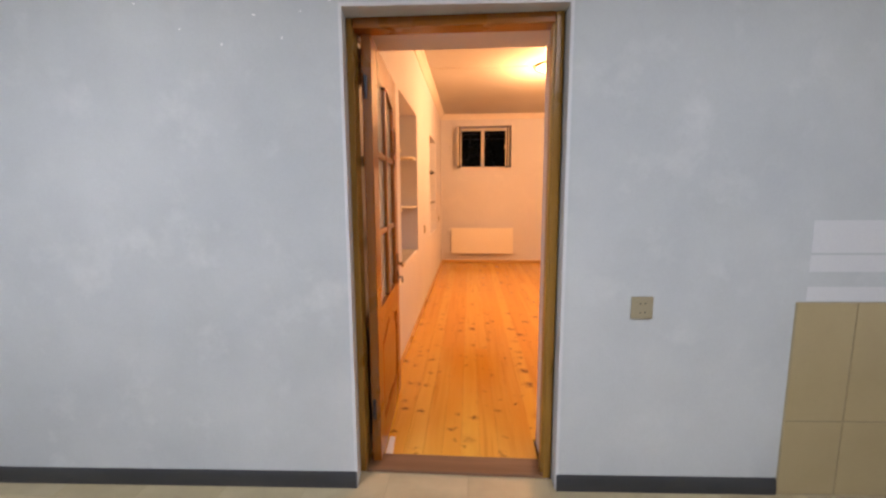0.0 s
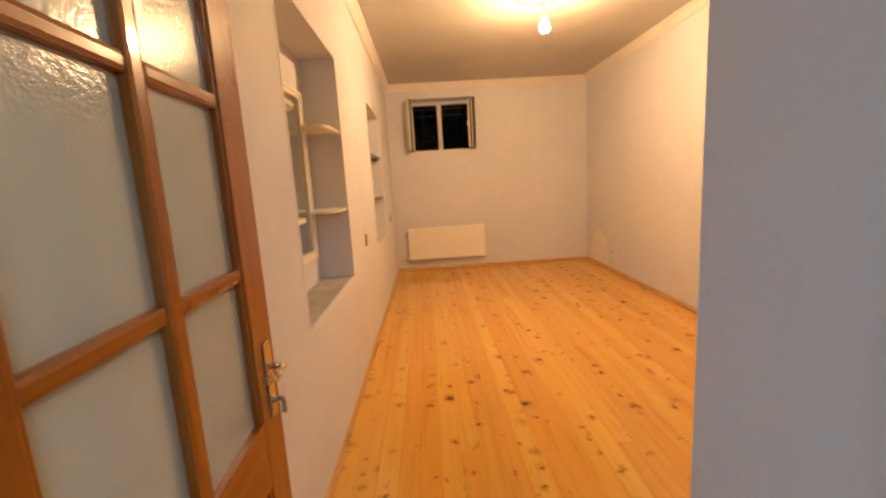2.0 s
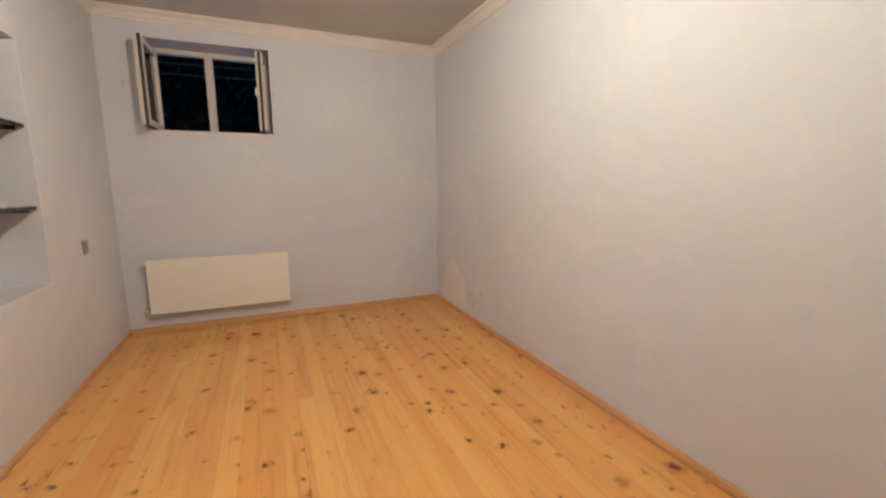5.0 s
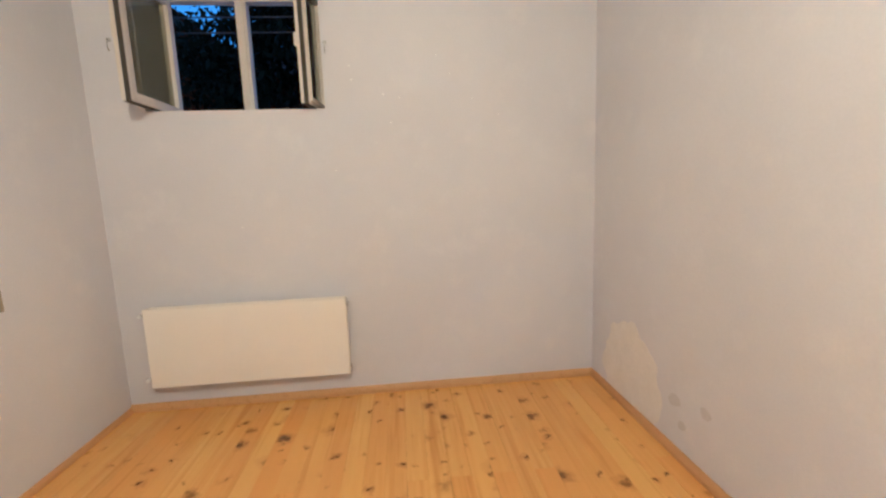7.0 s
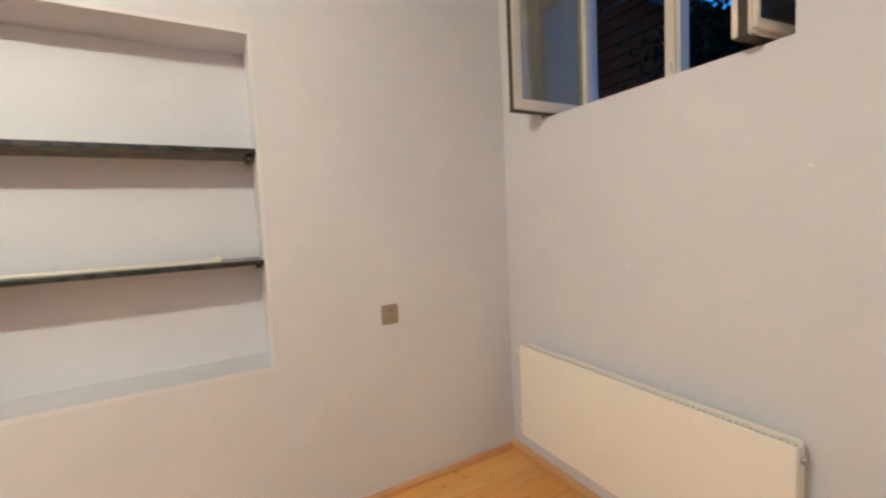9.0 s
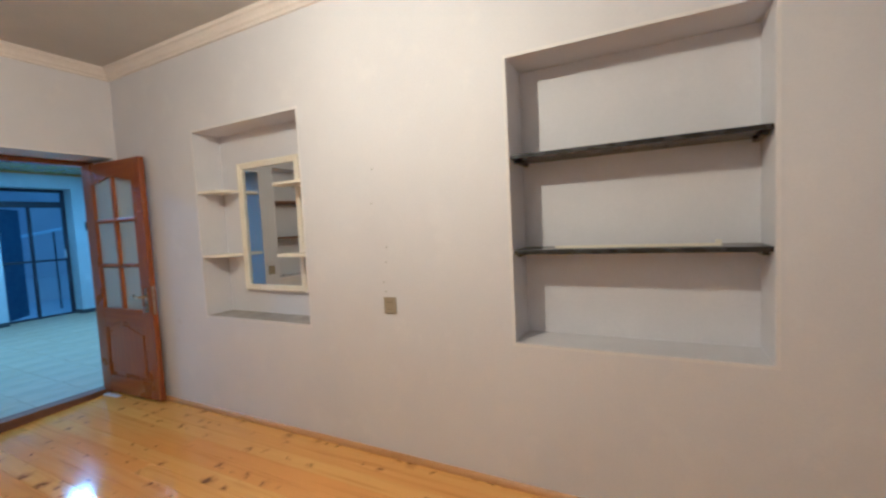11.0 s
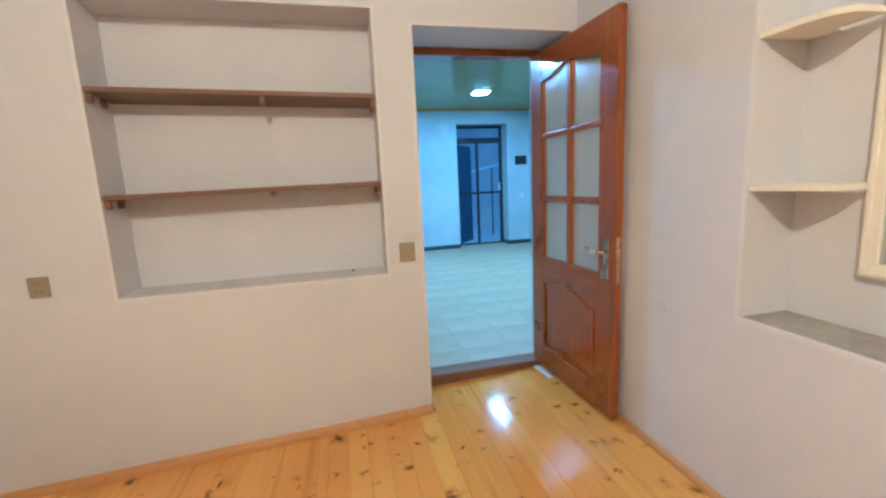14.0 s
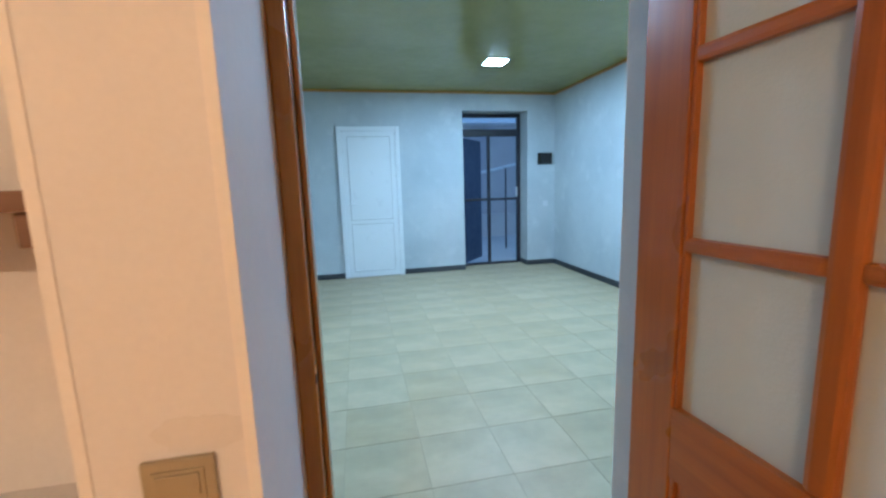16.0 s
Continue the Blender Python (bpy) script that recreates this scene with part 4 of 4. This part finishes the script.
def entrance():
    yf = -5.83
    e = thing("door_3", pose((EX0 + EX1) / 2, yf, 0), "dark metal entrance with a glazed screen and a navy leaf standing open", "door", kind="structure")
    a = (EX1 - EX0) / 2
    t = 0.055
    for s in (-1, 1):
        part("jamb", box(B(), min(s * a, s * (a - t)), max(s * a, s * (a - t)), -0.03, 0.03, 0, EZ, 0.004), METAL, e)
    part("head", box(B(), -a + t, a - t, -0.03, 0.03, EZ - t, EZ, 0.004), METAL, e)
    part("transom", box(B(), -a + t, a - t, -0.03, 0.03, 2.03, 2.14, 0.004), METAL, e)
    part("threshold", box(B(), -a + t, a - t, -0.03, 0.05, 0, 0.03, 0.004), METAL, e)
    part("mullion", box(B(), -0.005, 0.04, -0.025, 0.025, 0.03, 2.03, 0.004), METAL, e)
    for z in (1.05,):
        part("cross_bar", box(B(), -a + t, a - t, -0.022, 0.022, z - 0.02, z + 0.02, 0.003), METAL, e)
    part("screen_handle", box(B(), -a + t + 0.004, -a + t + 0.028, 0.023, 0.05, 1.08, 1.24, 0.004), WHITE, e)
    for q in ((-a + t, -0.005, 0.03, 1.03), (-a + t, -0.005, 1.07, 2.03), (-a + t, a - t, 2.14, EZ - t)):
        g = part("pane", box(B(), q[0] - 0.003, q[1] + 0.003, -0.003, 0.003, q[2] - 0.003, q[3] + 0.003), GLASS, e)
        g.visible_shadow = False
    # the leaf swings out into the yard
    lf = new("leaf")
    lf.parent = e
    lf.matrix_basis = pose(a - t - 0.004, -0.035, 0.02, 0, 0, 180 + 50)
    part("leaf_sheet", box(B(), 0.0, 0.74, -0.02, 0.02, 0, 2.0, 0.005), BLUELEAF, lf)
    for z0, z1 in ((0.12, 0.90), (1.05, 1.88)):
        part("leaf_panel", box(B(), 0.10, 0.64, -0.027, 0.027, z0, z1, 0.006), BLUELEAF, lf)


entrance()

# wall box and switch beside the entrance
ib = thing("wall_monitor", pose(-2.088, HY0, 1.66), "black flat intercom box on the hall wall", "intercom")
part("case", box(B(), -0.118, 0.118, 0.001, 0.026, -0.085, 0.085, 0.006), BLACK, ib)
part("screen", box(B(), -0.10, 0.06, 0.0255, 0.028, -0.065, 0.065, 0.001), HOLE, ib)
sw = thing("light_switch", pose(-2.106, HY0, 0.967), "pale grey plastic light switch on the hall wall", "switch")
part("plate", box(B(), -0.041, 0.041, 0.001, 0.009, -0.041, 0.041, 0.003), FRESH, sw)
part("rocker", box(B(), -0.026, 0.026, 0.009, 0.013, -0.028, 0.028, 0.002), FRESH, sw)

# tan tiles low on the hall wall, with a freshly painted strip above
TL = thing("tile_wainscot", LEAN @ pose(1.945, WY, 0), "tan glazed tiles low on the hall wall", "wall tiles", kind="structure")
part("grout_bed", box(B(), 0, 1.79, -0.006, 0, 0, 0.889), GROUT, TL)
for row, (z0, z1) in enumerate(((0.004, 0.352), (0.357, 0.886))):
    for k in range(8):
        x0, x1 = k * 0.25 + 0.002, min(k * 0.25 + 0.246, 1.788)
        if x1 - x0 > 0.02:
            part("tile", box(B(), x0, x1, -0.011, -0.0061, z0, z1, 0.0015), WALLTILE, TL)
for z0, z1 in ((0.895, 0.955), (1.02, 1.09), (1.10, 1.235)):
    structure("paint_stripe", lean(box(B(), 1.985, 3.7, WY - 0.0025, WY, z0, z1)), FRESH, "pale fresh paint stripe on the hall wall", "paint")

# ---- outdoors ----
structure("ground", box(B(), -60, 60, -70, 70, -0.50, -0.22), CONCRETE, "pale concrete yard ground", "ground")
yard = thing("yard_wall", pose(-2.5, -11.2, -0.03), "pale plastered yard wall seen through the entrance", "wall")
part("wall", box(B(), -5, 5, -0.15, 0.15, -0.20, 2.95), RENDERING, yard)
part("plinth", box(B(), -5, 5, 0.151, 0.32, -0.20, 0.45, 0.01), CONCRETE, yard, "pale plinth")
part("coping", box(B(), -5, 5, -0.2, 0.2, 2.95, 3.03, 0.01), CONCRETE, yard)
rl = thing("yard_rail", pose(-2.6, -8.6, -0.03), "sloping metal handrail in the yard", "rail")
part("rail", cyl(B(), (-1.2, 0, 1.95), (1.2, 0, 1.45), 0.035, seg=12), WHITE, rl, "pale rail")
for x, z in ((-1.1, 1.93), (0, 1.70), (1.1, 1.47)):
    part("post", cyl(B(), (x, 0, -0.20), (x, 0, z), 0.02, seg=10), METAL, rl)


def neighbour():
    """A dark house across the lane, its gable towards the window."""
    n = thing("neighbour_house", pose(-4.0, 11.5, -0.03), "dark brick house with a sheet roof against the dusk sky", "house")
    part("wall", box(B(), -5.2, 5.2, 0, 4, -0.20, 2.0), BRICK, n)
    part("gable", prism(B(), [(-5.2, 2.001), (5.2, 2.001), (0.86, 5.44), (0.3, 5.58), (-0.3, 5.58), (-0.86, 5.44)], 1, 0, 4), BRICK, n)
    for s in (-1, 1):
        pts = [(s * 0.85, 5.48), (s * 5.6, 1.72), (s * 5.6, 1.84), (s * 0.85, 5.60)]
        roof = part("roof", prism(B(), pts if s < 0 else pts[::-1], 1, -0.35, 4.2), ROOF, n)
        part("verge_board", prism(B(), [(x, z - 0.14) for x, z in pts[:2]] + [(pts[1][0], pts[1][1] - 0.005), (s * 0.85, 5.475)], 1, -0.36, -0.33), BARK, roof)
    part("ridge_cap", prism(B(), [(-0.849, 5.49), (-0.3, 5.62), (0.3, 5.62), (0.849, 5.49), (0.849, 5.61), (0.35, 5.74), (-0.35, 5.74), (-0.849, 5.61)], 1, -0.35, 4.2), ROOF, n)
    for k in range(13):
        z = 2.1 + k * 0.25
        half = (6.13 - z) / (6.13 - 2.0) * 5.2 - 0.1
        part("weatherboard", prism(B(), [(-half, z), (half, z), (half - 0.25, z + 0.22), (-half + 0.25, z + 0.22)], 1, -0.03, -0.001), BRICK, n)


neighbour()


def tree(x, y, h, seed, n_limbs=11, n_leaf=1500):
    r = random.Random(seed)
    t = thing("tree", pose(x, y, -0.03), "dark leafy tree against the dusk sky", "tree")
    bm = B()
    cyl(bm, (0, 0, -0.20), (0.08, 0.05, h * 0.45), 0.16, 0.11, 12)
    cyl(bm, (0.08, 0.05, h * 0.45), (0.0, 0.1, h * 0.9), 0.11, 0.03, 10)
    tips = []
    for k in range(n_limbs):
        z = h * r.uniform(0.28, 0.8)
        a = k * 2.4 + r.uniform(-0.3, 0.3)
        ln = h * r.uniform(0.18, 0.34)
        end = Vector((ln * math.cos(a), ln * math.sin(a), z + ln * r.uniform(0.2, 0.7)))
        cyl(bm, (0.05, 0.05, z), end, 0.045, 0.012, 8)
        for j in range(3):
            s = r.uniform(0.5, 1.0)
            tips.append(Vector((0.05, 0.05, z)).lerp(end, s))
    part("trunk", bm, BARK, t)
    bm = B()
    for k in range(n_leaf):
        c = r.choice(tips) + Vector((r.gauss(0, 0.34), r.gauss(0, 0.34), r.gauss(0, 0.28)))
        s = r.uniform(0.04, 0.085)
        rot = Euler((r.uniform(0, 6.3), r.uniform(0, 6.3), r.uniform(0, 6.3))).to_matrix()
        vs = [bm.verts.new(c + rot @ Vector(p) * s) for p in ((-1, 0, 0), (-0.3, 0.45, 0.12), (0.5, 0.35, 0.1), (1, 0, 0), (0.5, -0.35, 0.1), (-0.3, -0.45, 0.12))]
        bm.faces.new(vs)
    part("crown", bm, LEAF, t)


# added dark mass that keeps sky out of the gaps between leaves
barn = thing("barn", pose(3.0, 14.0, -0.03), "long dark block added behind the trees to cover the sky", "barn")
part("wall", box(B(), -6, 6, 0, 4, -0.20, 4.2), BRICK, barn)
part("roof", prism(B(), [(-0.3, 4.2), (4.3, 4.2), (2.0, 5.3)], 0, -6.2, 6.2), ROOF, barn)
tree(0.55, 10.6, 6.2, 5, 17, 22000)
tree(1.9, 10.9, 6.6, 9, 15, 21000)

# ---- floors, piece by piece ----
_b = B()
for k in range(8):
    box(_b, -0.1 + k * 0.425, -0.1 + (k + 1) * 0.425, -0.30, L + 0.05, -0.034, -0.024)
fl = structure("floor", sink(_b), DARK, "varnished knotty pine plank floor", "floor")
BW = 0.1035
rnd = random.Random(11)


def plank_mesh(width, length, name):
    bm = B()
    box(bm, -width / 2, width / 2, -length / 2, length / 2, -0.02, 0.0, 0.0005)
    me = bpy.data.meshes.new(name)
    bm.to_mesh(me)
    bm.free()
    me.materials.append(FLOOR)
    return me


plank_cache = {}
nb = int(round(W / BW))
for k in range(nb + 1):
    xc = (k + 0.5) * W / nb
    start_y = -0.30 if DX0 - 0.03 < xc < DX1 + 0.02 else 0.0
    cutpts = [start_y, L]
    if rnd.random() < 0.55:
        cutpts.insert(1, round(rnd.choice((1.35, 2.6, 4.1, 5.05, 5.05)), 2))
    for y0, y1 in zip(cutpts, cutpts[1:]):
        key = round(y1 - y0, 3)
        if key not in plank_cache:
            plank_cache[key] = plank_mesh(W / nb - 0.0006, key - 0.0009, "plank")
        p = new("plank", plank_cache[key])
        rise = math.atan2(sag(xc, y1) - sag(xc, max(y0, 0.0)), y1 - max(y0, 0.0))
        turn = math.atan(0.043 * (1 - (y0 + y1) / 12.0))
        p.matrix_basis = pose(xc, (y0 + y1) / 2, sag(xc, (y0 + y1) / 2) + rnd.uniform(-0.0003, 0.0002), math.degrees(rise), math.degrees(turn), 0)
        p.parent = fl

hf = structure("floor_hall", box(B(), HX0 - 0.2, HX1 + 0.2, HY0 - 0.4, -0.42, -0.22, -0.0025), GROUT, "beige stone-look tiled hall floor", "floor")
TS = 0.377
tile_cache = {}
nx0, nx1 = int(math.floor((HX0 - 0.18) / TS)) - 1, int(math.ceil(HX1 / TS)) + 1
ny0, ny1 = int(math.floor((HY0 - 0.4) / TS)) - 1, 1
for i in range(nx0, nx1):
    for j in range(ny0, ny1):
        x0, x1 = max(HX0, 0.18 + i * TS), min(HX1, 0.18 + (i + 1) * TS)
        y0, y1 = max(HY0 - 0.4, -1.425 + 0.0 + (j + 4) * TS), min(-0.42, -1.425 + (j + 5) * TS)
        if x1 - x0 < 0.02 or y1 - y0 < 0.02:
            continue
        if y0 >= WY and not (x1 > DX0 and x0 < DX1):
            continue
        key = (round(x1 - x0, 3), round(y1 - y0, 3))
        if key not in tile_cache:
            bm = B()
            box(bm, -key[0] / 2 + 0.0015, key[0] / 2 - 0.0015, -key[1] / 2 + 0.0015, key[1] / 2 - 0.0015, -0.002, 0.0, 0.0008)
            me = bpy.data.meshes.new("tile")
            bm.to_mesh(me)
            bm.free()
            me.materials.append(TILE)
            tile_cache[key] = me
        q = new("tile", tile_cache[key])
        q.location = ((x0 + x1) / 2, (y0 + y1) / 2, 0)
        q.parent = hf
